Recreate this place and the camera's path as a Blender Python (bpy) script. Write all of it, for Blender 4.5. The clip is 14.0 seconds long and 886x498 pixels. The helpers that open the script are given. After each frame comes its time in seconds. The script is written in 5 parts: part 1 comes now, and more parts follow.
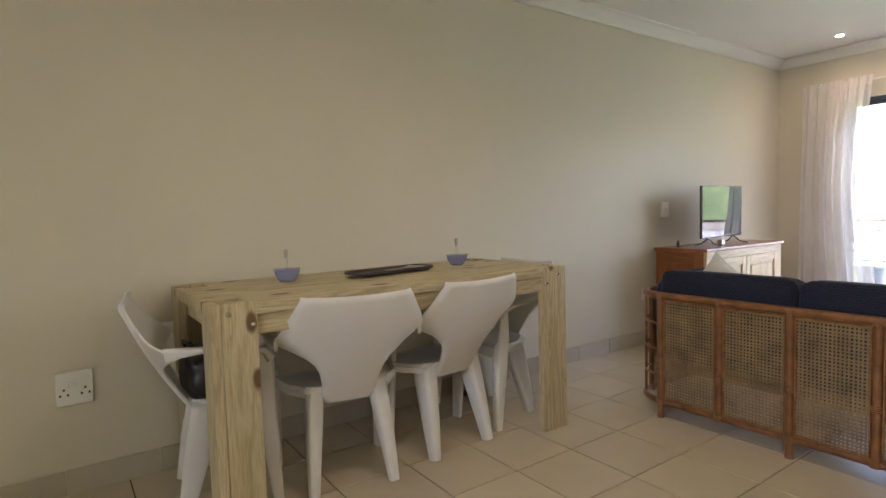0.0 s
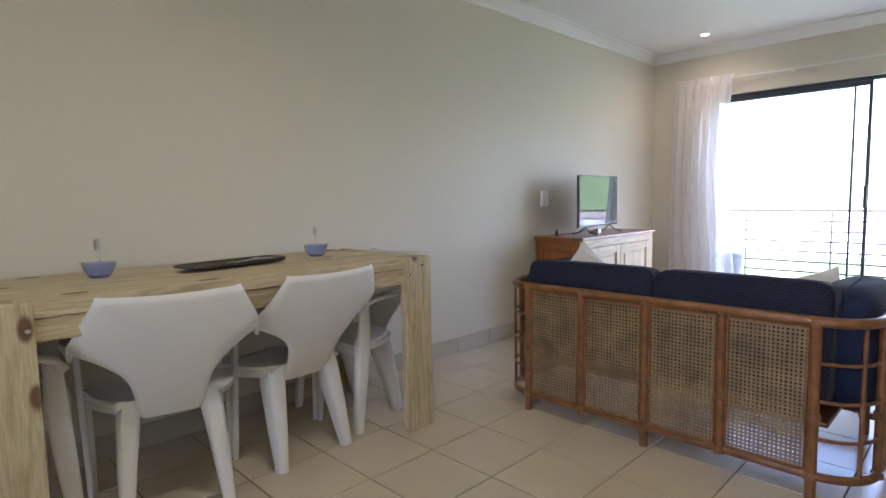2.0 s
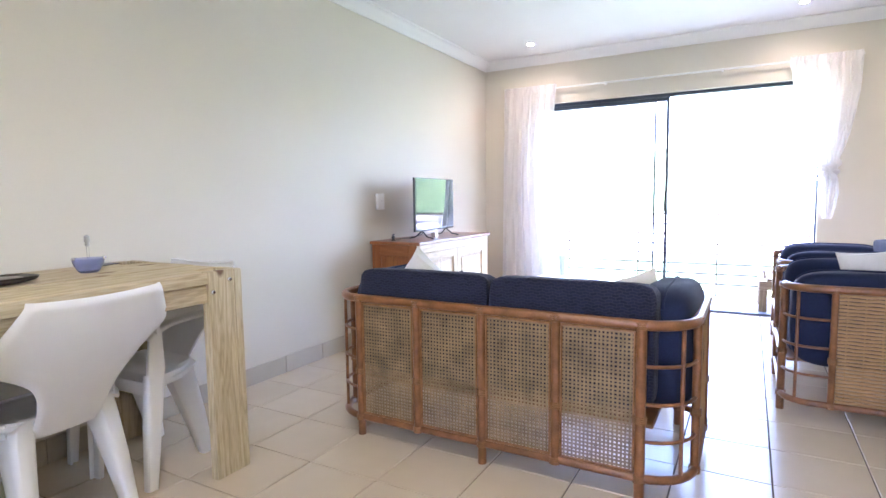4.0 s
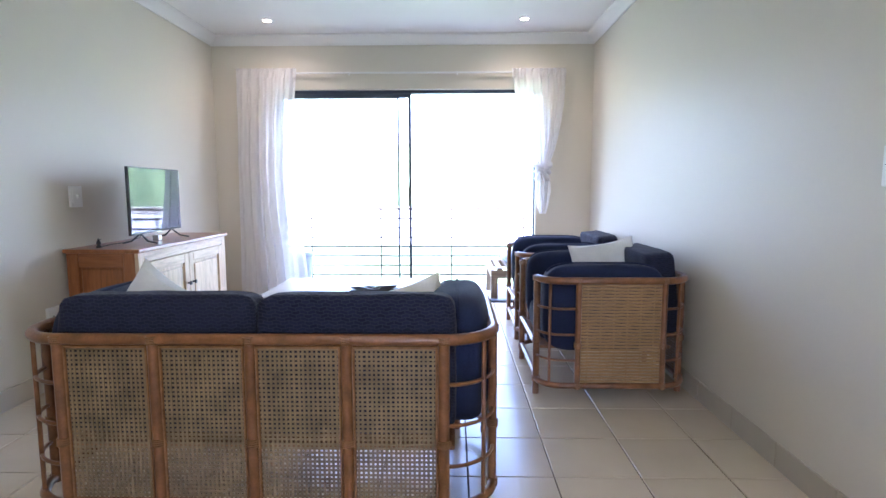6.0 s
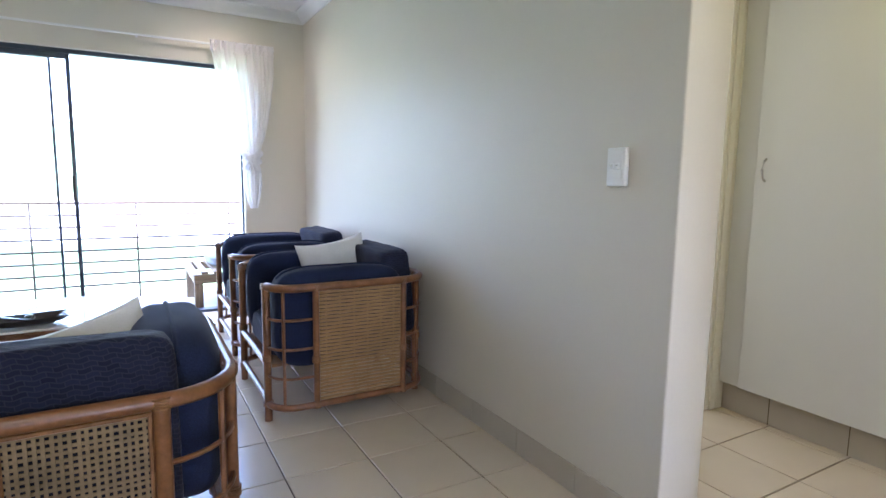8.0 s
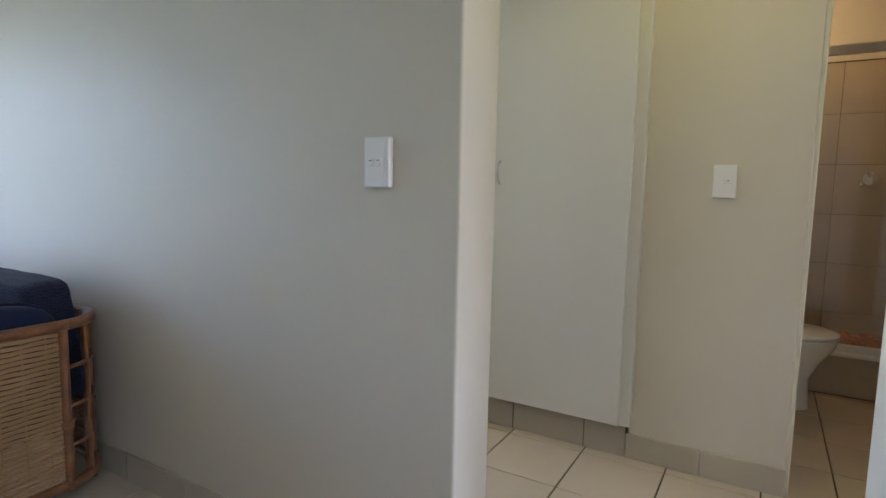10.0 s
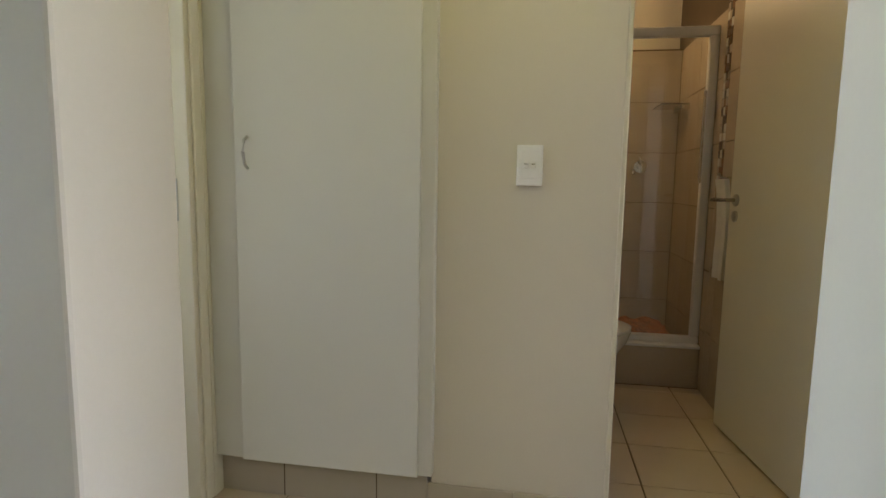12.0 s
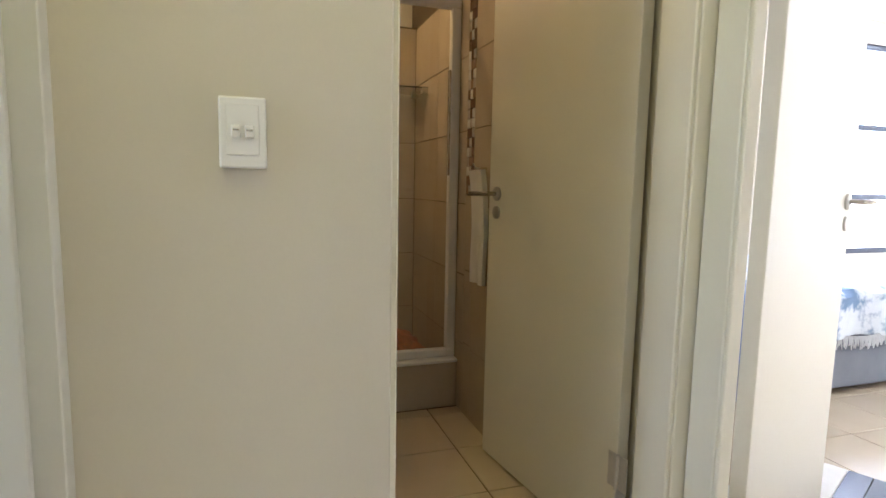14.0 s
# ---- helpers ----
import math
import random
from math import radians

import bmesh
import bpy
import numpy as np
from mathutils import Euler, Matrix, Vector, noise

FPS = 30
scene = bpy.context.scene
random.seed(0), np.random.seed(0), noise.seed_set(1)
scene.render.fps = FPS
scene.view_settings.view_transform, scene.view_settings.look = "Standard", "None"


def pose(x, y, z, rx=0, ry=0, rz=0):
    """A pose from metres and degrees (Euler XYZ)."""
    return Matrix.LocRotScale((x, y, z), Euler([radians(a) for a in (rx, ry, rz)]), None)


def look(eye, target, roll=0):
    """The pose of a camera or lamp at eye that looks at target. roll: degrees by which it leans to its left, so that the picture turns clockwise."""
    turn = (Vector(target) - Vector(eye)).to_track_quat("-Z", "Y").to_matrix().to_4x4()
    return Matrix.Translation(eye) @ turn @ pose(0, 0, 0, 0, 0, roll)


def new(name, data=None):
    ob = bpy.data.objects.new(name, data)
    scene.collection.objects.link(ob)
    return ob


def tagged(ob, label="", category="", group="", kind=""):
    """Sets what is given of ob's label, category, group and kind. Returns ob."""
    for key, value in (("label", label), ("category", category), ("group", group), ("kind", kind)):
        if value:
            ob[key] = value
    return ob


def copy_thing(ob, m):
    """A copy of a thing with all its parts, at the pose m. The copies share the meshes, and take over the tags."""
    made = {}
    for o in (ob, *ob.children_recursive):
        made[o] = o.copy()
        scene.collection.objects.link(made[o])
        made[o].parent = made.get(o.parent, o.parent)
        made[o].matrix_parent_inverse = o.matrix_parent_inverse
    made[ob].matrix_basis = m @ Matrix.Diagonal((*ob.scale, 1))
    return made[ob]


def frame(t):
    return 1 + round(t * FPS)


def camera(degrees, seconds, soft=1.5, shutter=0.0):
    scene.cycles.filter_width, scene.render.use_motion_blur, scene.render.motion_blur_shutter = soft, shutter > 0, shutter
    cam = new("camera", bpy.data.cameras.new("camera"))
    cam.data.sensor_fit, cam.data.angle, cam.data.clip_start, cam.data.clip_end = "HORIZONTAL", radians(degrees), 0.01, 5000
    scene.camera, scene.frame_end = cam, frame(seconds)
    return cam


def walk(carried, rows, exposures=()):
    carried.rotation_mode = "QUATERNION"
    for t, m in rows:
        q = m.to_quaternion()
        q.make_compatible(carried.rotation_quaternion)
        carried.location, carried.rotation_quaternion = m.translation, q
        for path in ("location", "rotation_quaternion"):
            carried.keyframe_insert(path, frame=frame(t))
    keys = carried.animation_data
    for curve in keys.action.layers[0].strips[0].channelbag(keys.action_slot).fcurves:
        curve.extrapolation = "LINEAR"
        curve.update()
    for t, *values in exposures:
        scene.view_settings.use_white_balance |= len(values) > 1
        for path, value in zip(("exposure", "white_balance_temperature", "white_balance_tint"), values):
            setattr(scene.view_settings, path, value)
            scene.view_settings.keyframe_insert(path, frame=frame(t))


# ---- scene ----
cam = camera(77.8, 14.0)
PATH = [
    (0, (2.673, 0.146, 1.096), (1.038, 1.291, 0.961), -1.7),
    (0.5, (2.667, 0.212, 1.09), (1.051, 1.382, 0.941), -1.5),
    (1, (2.666, 0.295, 1.076), (1.093, 1.519, 0.912), -1.3),
    (1.5, (2.67, 0.384, 1.078), (1.163, 1.686, 0.902), -1.2),
    (2, (2.667, 0.443, 1.083), (1.247, 1.84, 0.897), -1.1),
    (4.3, (2.5, 0.733, 1.079), (1.66, 2.537, 0.885), -0.4),
    (4.5, (2.444, 0.755, 1.088), (1.706, 2.603, 0.886), -0.1),
    (5, (2.363, 0.814, 1.097), (1.863, 2.74, 0.893), -0.0),
    (5.5, (2.313, 0.872, 1.096), (2.067, 2.846, 0.888), 0.0),
    (6, (2.276, 0.986, 1.104), (2.237, 2.973, 0.885), -0.1),
    (6.5, (2.245, 1.077, 1.111), (2.408, 3.058, 0.882), 0.1),
    (7, (2.25, 1.173, 1.126), (2.635, 3.12, 0.887), 0.1),
    (7.5, (2.216, 1.287, 1.121), (2.899, 3.151, 0.88), 0.5),
    (8, (2.209, 1.362, 1.117), (3.191, 3.087, 0.871), 0.8),
    (8.5, (2.239, 1.474, 1.104), (3.437, 3.055, 0.851), 1.1),
    (9, (2.308, 1.593, 1.129), (3.68, 3.022, 0.852), 1.1),
    (9.2, (2.318, 1.636, 1.104), (3.763, 2.994, 0.847), 1.2),
    (11.3, (2.848, 1.895, 1.111), (4.763, 2.417, 0.863), 0.9),
    (11.5, (2.895, 1.89, 1.111), (4.819, 2.377, 0.863), 0.9),
    (12, (3.067, 1.905, 1.097), (5.025, 2.238, 0.86), 0.9),
    (12.5, (3.21, 1.914, 1.099), (5.189, 2.068, 0.854), 1.0),
    (13, (3.394, 1.91, 1.078), (5.38, 1.878, 0.84), 1.1),
    (13.5, (3.571, 1.891, 1.076), (5.539, 1.625, 0.836), 0.9),
    (14, (3.731, 1.909, 1.07), (5.614, 1.274, 0.842), 1.1),
]
EXPOSURES = [(0, 4.02, 6800, 31), (2, 4.12, 5900, 31), (4.3, 5.12, 5600, 36), (5.2, 5.05, 5500, 35), (6, 4.42, 5450, 32), (6.5, 3.98, 5350, 28), (7, 3.92, 5350, 28), (8, 4.3, 5500, 29), (9, 4.05, 5500, 29), (11.3, 3.83, 5600, 25), (12.5, 4.03, 5900, 23), (14, 4.42, 5600, 24)]
walk(cam, [(t, look(eye, target, roll)) for t, eye, target, roll in PATH], EXPOSURES)

# ---- world, sun, large lights ----
world = bpy.data.worlds.new("world")
scene.world = world
world.use_nodes = True
wn = world.node_tree.nodes
sky = wn.new("ShaderNodeTexSky")
sky.sky_type, sky.sun_disc = "NISHITA", False
sky.sun_elevation, sky.sun_rotation = radians(58), radians(200)
sky.dust_density, sky.air_density = 2.0, 1.2
world.node_tree.links.new(sky.outputs[0], wn["Background"].inputs[0])
wn["Background"].inputs[1].default_value = 0.15


def lamp(name, kind, energy, colour, m, **more):
    data = bpy.data.lights.new(name, kind)
    data.energy, data.color = energy, colour
    if kind == "SUN":
        data.angle = more["angle"]
    elif kind == "AREA":
        data.shape, data.size, data.size_y = "RECTANGLE", more["size"], more["size_y"]
    else:
        data.shadow_soft_size = more.get("soft", 0.04)
        if kind == "SPOT":
            data.spot_size, data.spot_blend = radians(more.get("cone", 120)), 0.9
    ob = new(name, data)
    ob.matrix_world = m
    return ob


lamp("sun", "SUN", 3.0, (1.0, 0.95, 0.87), look((-3, -12, 22), (0, 0, 0)), angle=radians(0.5))
WARM = (1.0, 0.82, 0.58)
# emission added to grass and paving, standing in for bright daylight on them
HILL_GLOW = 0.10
# first two are real fixtures; the third is unseen, added to brighten the dining end
DOWNLIGHTS = [(0.72, 5.71), (2.86, 5.71), (1.75, 1.3)]
for dx, dy in DOWNLIGHTS:
    lamp("downlight_lamp", "SPOT", 0.65 if dy > 5 else 2.1, WARM if dy > 5 else (0.97, 0.93, 0.68), pose(dx, dy, 2.44), cone=165)
lamp("hall_lamp", "SPOT", 1.0, (0.97, 0.86, 0.22), pose(4.15, 2.0, 2.44), cone=165)
# daylight through the kitchen window, the balcony door and the bedroom windows, standing in for the sky in their openings
lamp("kitchen_window_light", "AREA", 0.25, (1.0, 0.96, 0.92), look((2.675, -2.47, 1.55), (2.4, 0, 1.4)), size=1.4, size_y=1.2)
lamp("bedroom_window_light", "AREA", 12.0, (0.90, 0.95, 1.0), look((7.22, -3.0, 1.43), (5, -3.0, 1.4)), size=1.9, size_y=1.7)
lamp("sky_over_balcony", "AREA", 7.0, (0.82, 0.91, 1.0), look((1.9, 6.85, 2.75), (1.9, 3.4, 0.6)), size=2.2, size_y=0.7)
lamp("bathroom_lamp", "POINT", 0.5, (1.0, 0.68, 0.26), pose(6.5, 1.75, 2.25))
lamp("second_bedroom_window_light", "AREA", 0.95, (1.0, 0.98, 0.86), look((4.25, 4.64, 1.5), (4.25, 3, 1.4)), size=1.0, size_y=1.2)

# ---- materials ----


def nodes_of(name, rough=0.5, metal=0.0, spec=0.5):
    m = bpy.data.materials.new(name)
    m.use_nodes = True
    n = m.node_tree.nodes
    b = n["Principled BSDF"]
    b.inputs["Roughness"].default_value = rough
    b.inputs["Metallic"].default_value = metal
    b.inputs["Specular IOR Level"].default_value = spec
    return m, n, m.node_tree.links, b


def coords(n, l, scale=(1, 1, 1)):
    tc, mp = n.new("ShaderNodeTexCoord"), n.new("ShaderNodeMapping")
    mp.inputs["Scale"].default_value = scale
    l.new(tc.outputs["Object"], mp.inputs[0])
    return mp.outputs[0]


def noise_of(n, l, vec, scale, detail=3.0, rough=0.55):
    t = n.new("ShaderNodeTexNoise")
    t.inputs["Scale"].default_value, t.inputs["Detail"].default_value = scale, detail
    t.inputs["Roughness"].default_value = rough
    l.new(vec, t.inputs["Vector"])
    return t.outputs["Fac"]


def ramp_of(n, l, fac, stops):
    r = n.new("ShaderNodeValToRGB")
    e = r.color_ramp.elements
    while len(e) < len(stops):
        e.new(0.5)
    for item, (p, c) in zip(e, stops):
        item.position, item.color = p, (*c, 1)
    l.new(fac, r.inputs[0])
    return r.outputs[0]


def mix_of(n, l, fac, a, b, mode="MIX"):
    x = n.new("ShaderNodeMix")
    x.data_type, x.blend_type = "RGBA", mode
    for socket, value in ((x.inputs[0], fac), (x.inputs[6], a), (x.inputs[7], b)):
        if isinstance(value, (int, float)):
            socket.default_value = value
        elif isinstance(value, tuple):
            socket.default_value = (*value, 1)
        else:
            l.new(value, socket)
    return x.outputs[2]


def bump_of(n, l, b, height, strength, dist=0.01):
    k = n.new("ShaderNodeBump")
    k.inputs["Strength"].default_value, k.inputs["Distance"].default_value = strength, dist
    l.new(height, k.inputs["Height"])
    l.new(k.outputs[0], b.inputs["Normal"])


def shade(c, f):
    return tuple(min(1.0, v * f) for v in c)


def plain(name, c, rough=0.5, metal=0.0, var=0.08, big=1.5, fine=60.0, bump=0.05, spec=0.5, dist=0.002):
    """A surface with a broad and a fine variation of one colour, and fine relief."""
    m, n, l, b = nodes_of(name, rough, metal, spec)
    v = coords(n, l)
    broad, grain = noise_of(n, l, v, big), noise_of(n, l, v, fine, 2.0)
    c1 = ramp_of(n, l, broad, [(0.3, shade(c, 1 - var)), (0.7, shade(c, 1 + var))])
    c2 = ramp_of(n, l, grain, [(0.3, (1 - var * 0.6,) * 3), (0.7, (1, 1, 1))])
    l.new(mix_of(n, l, 1.0, c1, c2, "MULTIPLY"), b.inputs["Base Color"])
    r = n.new("ShaderNodeMapRange")
    r.inputs[3].default_value, r.inputs[4].default_value = rough * 0.85, min(1, rough * 1.15)
    l.new(broad, r.inputs[0])
    l.new(r.outputs[0], b.inputs["Roughness"])
    if bump:
        bump_of(n, l, b, grain, bump, dist)
    return m


def wood(name, axis, light, mid, dark, rough=0.5, knots=True, rings=9.0, coat=0.0):
    """Sawn timber with its grain along the axis x, y or z: drawn-out bands, fibres and knots."""
    m, n, l, b = nodes_of(name, rough)
    s = [1.0, 1.0, 1.0]
    s["xyz".index(axis)] = 0.09
    v = coords(n, l, tuple(s))
    warp = noise_of(n, l, v, 4.0, 2.0)
    w = n.new("ShaderNodeTexNoise")
    w.inputs["Scale"].default_value, w.inputs["Detail"].default_value, w.inputs["Distortion"].default_value = rings, 4.0, 0.5
    l.new(v, w.inputs["Vector"])
    fibre = noise_of(n, l, v, 160.0, 3.0)
    band = n.new("ShaderNodeMath")
    band.operation = "PINGPONG"
    mul = n.new("ShaderNodeMath")
    mul.operation, mul.inputs[1].default_value = "MULTIPLY", 7.0
    l.new(w.outputs["Fac"], mul.inputs[0])
    l.new(mul.outputs[0], band.inputs[0])
    band.inputs[1].default_value = 0.5
    c = ramp_of(n, l, band.outputs[0], [(0.0, light), (0.34, mid), (0.5, shade(mid, 0.74))])
    c = mix_of(n, l, 0.35, c, ramp_of(n, l, warp, [(0.35, light), (0.65, mid)]))
    f = ramp_of(n, l, fibre, [(0.35, (0.83, 0.80, 0.74)), (0.6, (1, 1, 1))])
    c = mix_of(n, l, 1.0, c, f, "MULTIPLY")
    if knots:
        k = [1.0, 1.0, 1.0]
        k["xyz".index(axis)] = 0.5
        kv = coords(n, l, tuple(k))
        vo = n.new("ShaderNodeTexVoronoi")
        vo.inputs["Scale"].default_value = 7.5
        l.new(kv, vo.inputs["Vector"])
        spot = ramp_of(n, l, vo.outputs["Distance"], [(0.12, (1, 1, 1)), (0.18, (0, 0, 0))])
        c = mix_of(n, l, spot, c, dark)
    l.new(c, b.inputs["Base Color"])
    b.inputs["Coat Weight"].default_value = coat
    b.inputs["Coat Roughness"].default_value = 0.15
    bump_of(n, l, b, fibre, 0.12, 0.002)
    return m


def fabric(name, c, c2, scale, rough=0.9, ribs=True):
    """Woven upholstery: rows of short dashes, with sheen."""
    m, n, l, b = nodes_of(name, rough, 0.0, 0.2)
    v = coords(n, l)
    br = n.new("ShaderNodeTexBrick")
    br.inputs["Scale"].default_value = scale
    br.inputs["Color1"].default_value, br.inputs["Color2"].default_value = (*c, 1), (*shade(c, 1.5), 1)
    br.inputs["Mortar"].default_value = (*c2, 1)
    br.inputs["Mortar Size"].default_value = 0.05
    br.inputs["Mortar Smooth"].default_value = 0.7
    br.inputs["Brick Width"].default_value, br.inputs["Row Height"].default_value = 0.75, 0.32
    sep, com = n.new("ShaderNodeSeparateXYZ"), n.new("ShaderNodeCombineXYZ")
    add = n.new("ShaderNodeMath")
    l.new(v, sep.inputs[0])
    l.new(sep.outputs[0], add.inputs[0])
    l.new(sep.outputs[1], add.inputs[1])
    l.new(add.outputs[0], com.inputs[0])
    wave, up = n.new("ShaderNodeMath"), n.new("ShaderNodeMath")
    wave.operation, up.operation = "SINE", "MULTIPLY_ADD"
    steep = n.new("ShaderNodeMath")
    steep.operation, steep.inputs[1].default_value = "MULTIPLY", 150.0
    l.new(add.outputs[0], steep.inputs[0])
    l.new(steep.outputs[0], wave.inputs[0])
    l.new(wave.outputs[0], up.inputs[0])
    up.inputs[1].default_value = 0.0022
    l.new(sep.outputs[2], up.inputs[2])
    l.new(up.outputs[0], com.inputs[1])
    l.new(com.outputs[0], br.inputs["Vector"])
    fuzz = noise_of(n, l, v, 300.0, 2.0)
    wear = noise_of(n, l, v, 5.0, 3.0)
    col = br.outputs["Color"] if ribs else ramp_of(n, l, fuzz, [(0.3, c), (0.7, c2)])
    col = mix_of(n, l, 1.0, col, ramp_of(n, l, wear, [(0.3, (0.8, 0.8, 0.8)), (0.7, (1, 1, 1))]), "MULTIPLY")
    l.new(col, b.inputs["Base Color"])
    b.inputs["Sheen Weight"].default_value = 0.08
    b.inputs["Sheen Roughness"].default_value = 0.4
    bump_of(n, l, b, br.outputs["Fac"] if ribs else fuzz, 0.35, 0.003)
    return m


def glassy(name, c, rough=0.0, ior=1.45):
    m, n, l, b = nodes_of(name, rough)
    b.inputs["Base Color"].default_value = (*c, 1)
    b.inputs["Transmission Weight"].default_value = 1.0
    b.inputs["IOR"].default_value = ior
    return m


def sheer_cloth(name, c, through_share):
    """Thin curtain: light goes partly through the open weave, partly scatters in the threads."""
    m, n, l, b = nodes_of(name, 0.9)
    v = coords(n, l, (1, 1, 0.15))
    b.inputs["Base Color"].default_value = (*c, 1)
    tr, tl = n.new("ShaderNodeBsdfTransparent"), n.new("ShaderNodeBsdfTranslucent")
    tl.inputs[0].default_value = (*c, 1)
    a, d = n.new("ShaderNodeMixShader"), n.new("ShaderNodeMixShader")
    a.inputs[0].default_value = 0.55
    l.new(b.outputs[0], a.inputs[1])
    l.new(tl.outputs[0], a.inputs[2])
    w = noise_of(n, l, v, 40.0, 2.0)
    r = n.new("ShaderNodeMapRange")
    r.inputs[3].default_value, r.inputs[4].default_value = through_share - 0.08, through_share + 0.08
    l.new(w, r.inputs[0])
    l.new(r.outputs[0], d.inputs[0])
    l.new(a.outputs[0], d.inputs[1])
    l.new(tr.outputs[0], d.inputs[2])
    l.new(d.outputs[0], n["Material Output"].inputs[0])
    return m


def tiles_of(name, c, c2, rough, random_amount=0.1, mottle=7.0):
    """Glazed ceramic: cloudy glaze, each tile a little different."""
    m, n, l, b = nodes_of(name, rough)
    v = coords(n, l)
    info = n.new("ShaderNodeObjectInfo")
    off = n.new("ShaderNodeVectorMath")
    off.operation = "MULTIPLY_ADD"
    off.inputs[1].default_value = (1, 1, 1)
    sc = n.new("ShaderNodeVectorMath")
    sc.operation = "SCALE"
    sc.inputs[0].default_value = (17, 11, 5)
    l.new(info.outputs["Random"], sc.inputs[3])
    l.new(v, off.inputs[0])
    l.new(sc.outputs[0], off.inputs[2])
    cloud = noise_of(n, l, off.outputs[0], mottle, 2.0, 0.5)
    fine = noise_of(n, l, off.outputs[0], 90.0, 2.0)
    col = mix_of(n, l, cloud, c, c2)
    tone = ramp_of(n, l, info.outputs["Random"], [(0, (1 - random_amount,) * 3), (1, (1, 1, 1))])
    col = mix_of(n, l, 1.0, col, tone, "MULTIPLY")
    l.new(col, b.inputs["Base Color"])
    r = n.new("ShaderNodeMapRange")
    r.inputs[3].default_value, r.inputs[4].default_value = rough - 0.02, rough + 0.03
    l.new(cloud, r.inputs[0])
    l.new(r.outputs[0], b.inputs["Roughness"])
    bump_of(n, l, b, fine, 0.03, 0.001)
    return m


def glow(name, c, strength):
    m, n, l, b = nodes_of(name)
    b.inputs["Base Color"].default_value = (*shade(c, 0.5), 1)
    b.inputs["Emission Color"].default_value = (*c, 1)
    b.inputs["Emission Strength"].default_value = strength
    return m


PAINT = plain("wall_paint", (0.65, 0.60, 0.50), 0.48, var=0.025, big=0.7, fine=140, bump=0.06, dist=0.0015, spec=0.3)
CEIL = plain("ceiling_paint", (0.80, 0.79, 0.76), 0.7, var=0.02, bump=0.04)
TILE = tiles_of("floor_tile", (0.64, 0.54, 0.40), (0.56, 0.465, 0.335), 0.22, 0.07, 5.0)
GROUT = plain("grout", (0.10, 0.07, 0.043), 0.9, var=0.2, big=3, fine=200, bump=0.2)
SKIRT = tiles_of("skirting_tile", (0.46, 0.41, 0.32), (0.53, 0.47, 0.37), 0.32)
PINE = {a: wood("pine_" + a, a, (0.62, 0.53, 0.35), (0.50, 0.40, 0.235), (0.16, 0.085, 0.04), 0.6, rings=13.0) for a in "xyz"}
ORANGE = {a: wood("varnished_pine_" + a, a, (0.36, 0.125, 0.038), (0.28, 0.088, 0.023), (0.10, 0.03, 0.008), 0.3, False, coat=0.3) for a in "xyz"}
# paler copy of the varnished pine, with window glare put into its colour
GLARE_PINE = {a: wood("glare_pale_pine_" + a, a, (0.78, 0.62, 0.43), (0.68, 0.50, 0.32), (0.3, 0.2, 0.1), 0.45, False, coat=0.12) for a in "xyz"}
PLASTIC = plain("white_plastic", (0.84, 0.83, 0.82), 0.42, var=0.03, big=4, fine=250, bump=0.08, dist=0.001)
# thin moulded walls let some light through
pn, pl = PLASTIC.node_tree.nodes, PLASTIC.node_tree.links
thin, both = pn.new("ShaderNodeBsdfTranslucent"), pn.new("ShaderNodeMixShader")
thin.inputs[0].default_value = (0.80, 0.77, 0.72, 1)
both.inputs[0].default_value = 0.12
pl.new(pn["Principled BSDF"].outputs[0], both.inputs[1])
pl.new(thin.outputs[0], both.inputs[2])
pl.new(both.outputs[0], pn["Material Output"].inputs[0])
NAVY = fabric("navy_weave", (0.012, 0.014, 0.031), (0.030, 0.034, 0.053), 29.0)
NAVY_SMOOTH = fabric("navy_cotton", (0.012, 0.017, 0.042), (0.020, 0.029, 0.070), 30.0, ribs=False)
LINEN = fabric("white_linen", (0.72, 0.70, 0.66), (0.80, 0.78, 0.74), 60.0, ribs=False)
# table top: near-white colour stands in for the bright window reflected in it
PALETOP = plain("reflection_pale_top", (0.74, 0.72, 0.68), 0.14, var=0.04, big=3, fine=80, bump=0.01)
RATTAN = plain("rattan_pole", (0.215, 0.088, 0.032), 0.32, var=0.3, big=14, fine=120, bump=0.15)
BIND = plain("rattan_binding", (0.25, 0.115, 0.043), 0.45, var=0.3, big=30, fine=220, bump=0.4)
CANE = plain("cane_weave", (0.25, 0.172, 0.085), 0.5, var=0.36, big=9, fine=120, bump=0.2)
REED = plain("reed_weave", (0.35, 0.21, 0.09), 0.42, var=0.13, big=6, fine=150, bump=0.2)
SHEER = sheer_cloth("sheer_voile", (0.88, 0.86, 0.85), 0.16)
ALU = plain("dark_aluminium", (0.058, 0.073, 0.105), 0.35, 0.3, var=0.15, bump=0.02)
GLASS = glassy("clear_glass", (0.97, 0.99, 0.98))
BLUE_GLASS = glassy("blue_glass", (0.60, 0.66, 0.96), 0.10)
BLUE_GLASS.node_tree.nodes["Principled BSDF"].inputs["Transmission Weight"].default_value = 0.85
SCREEN = plain("screen_glass", (0.006, 0.010, 0.013), 0.03, var=0.05, bump=0.0, spec=0.33)
BLACK = plain("black_plastic", (0.012, 0.012, 0.013), 0.3, var=0.2, bump=0.05)
CHROME = plain("chrome", (0.72, 0.72, 0.70), 0.16, 1.0, var=0.05, bump=0.0)
HINGEM = plain("brushed_hinge_steel", (0.66, 0.65, 0.62), 0.5, 0.8, var=0.08, bump=0.02)
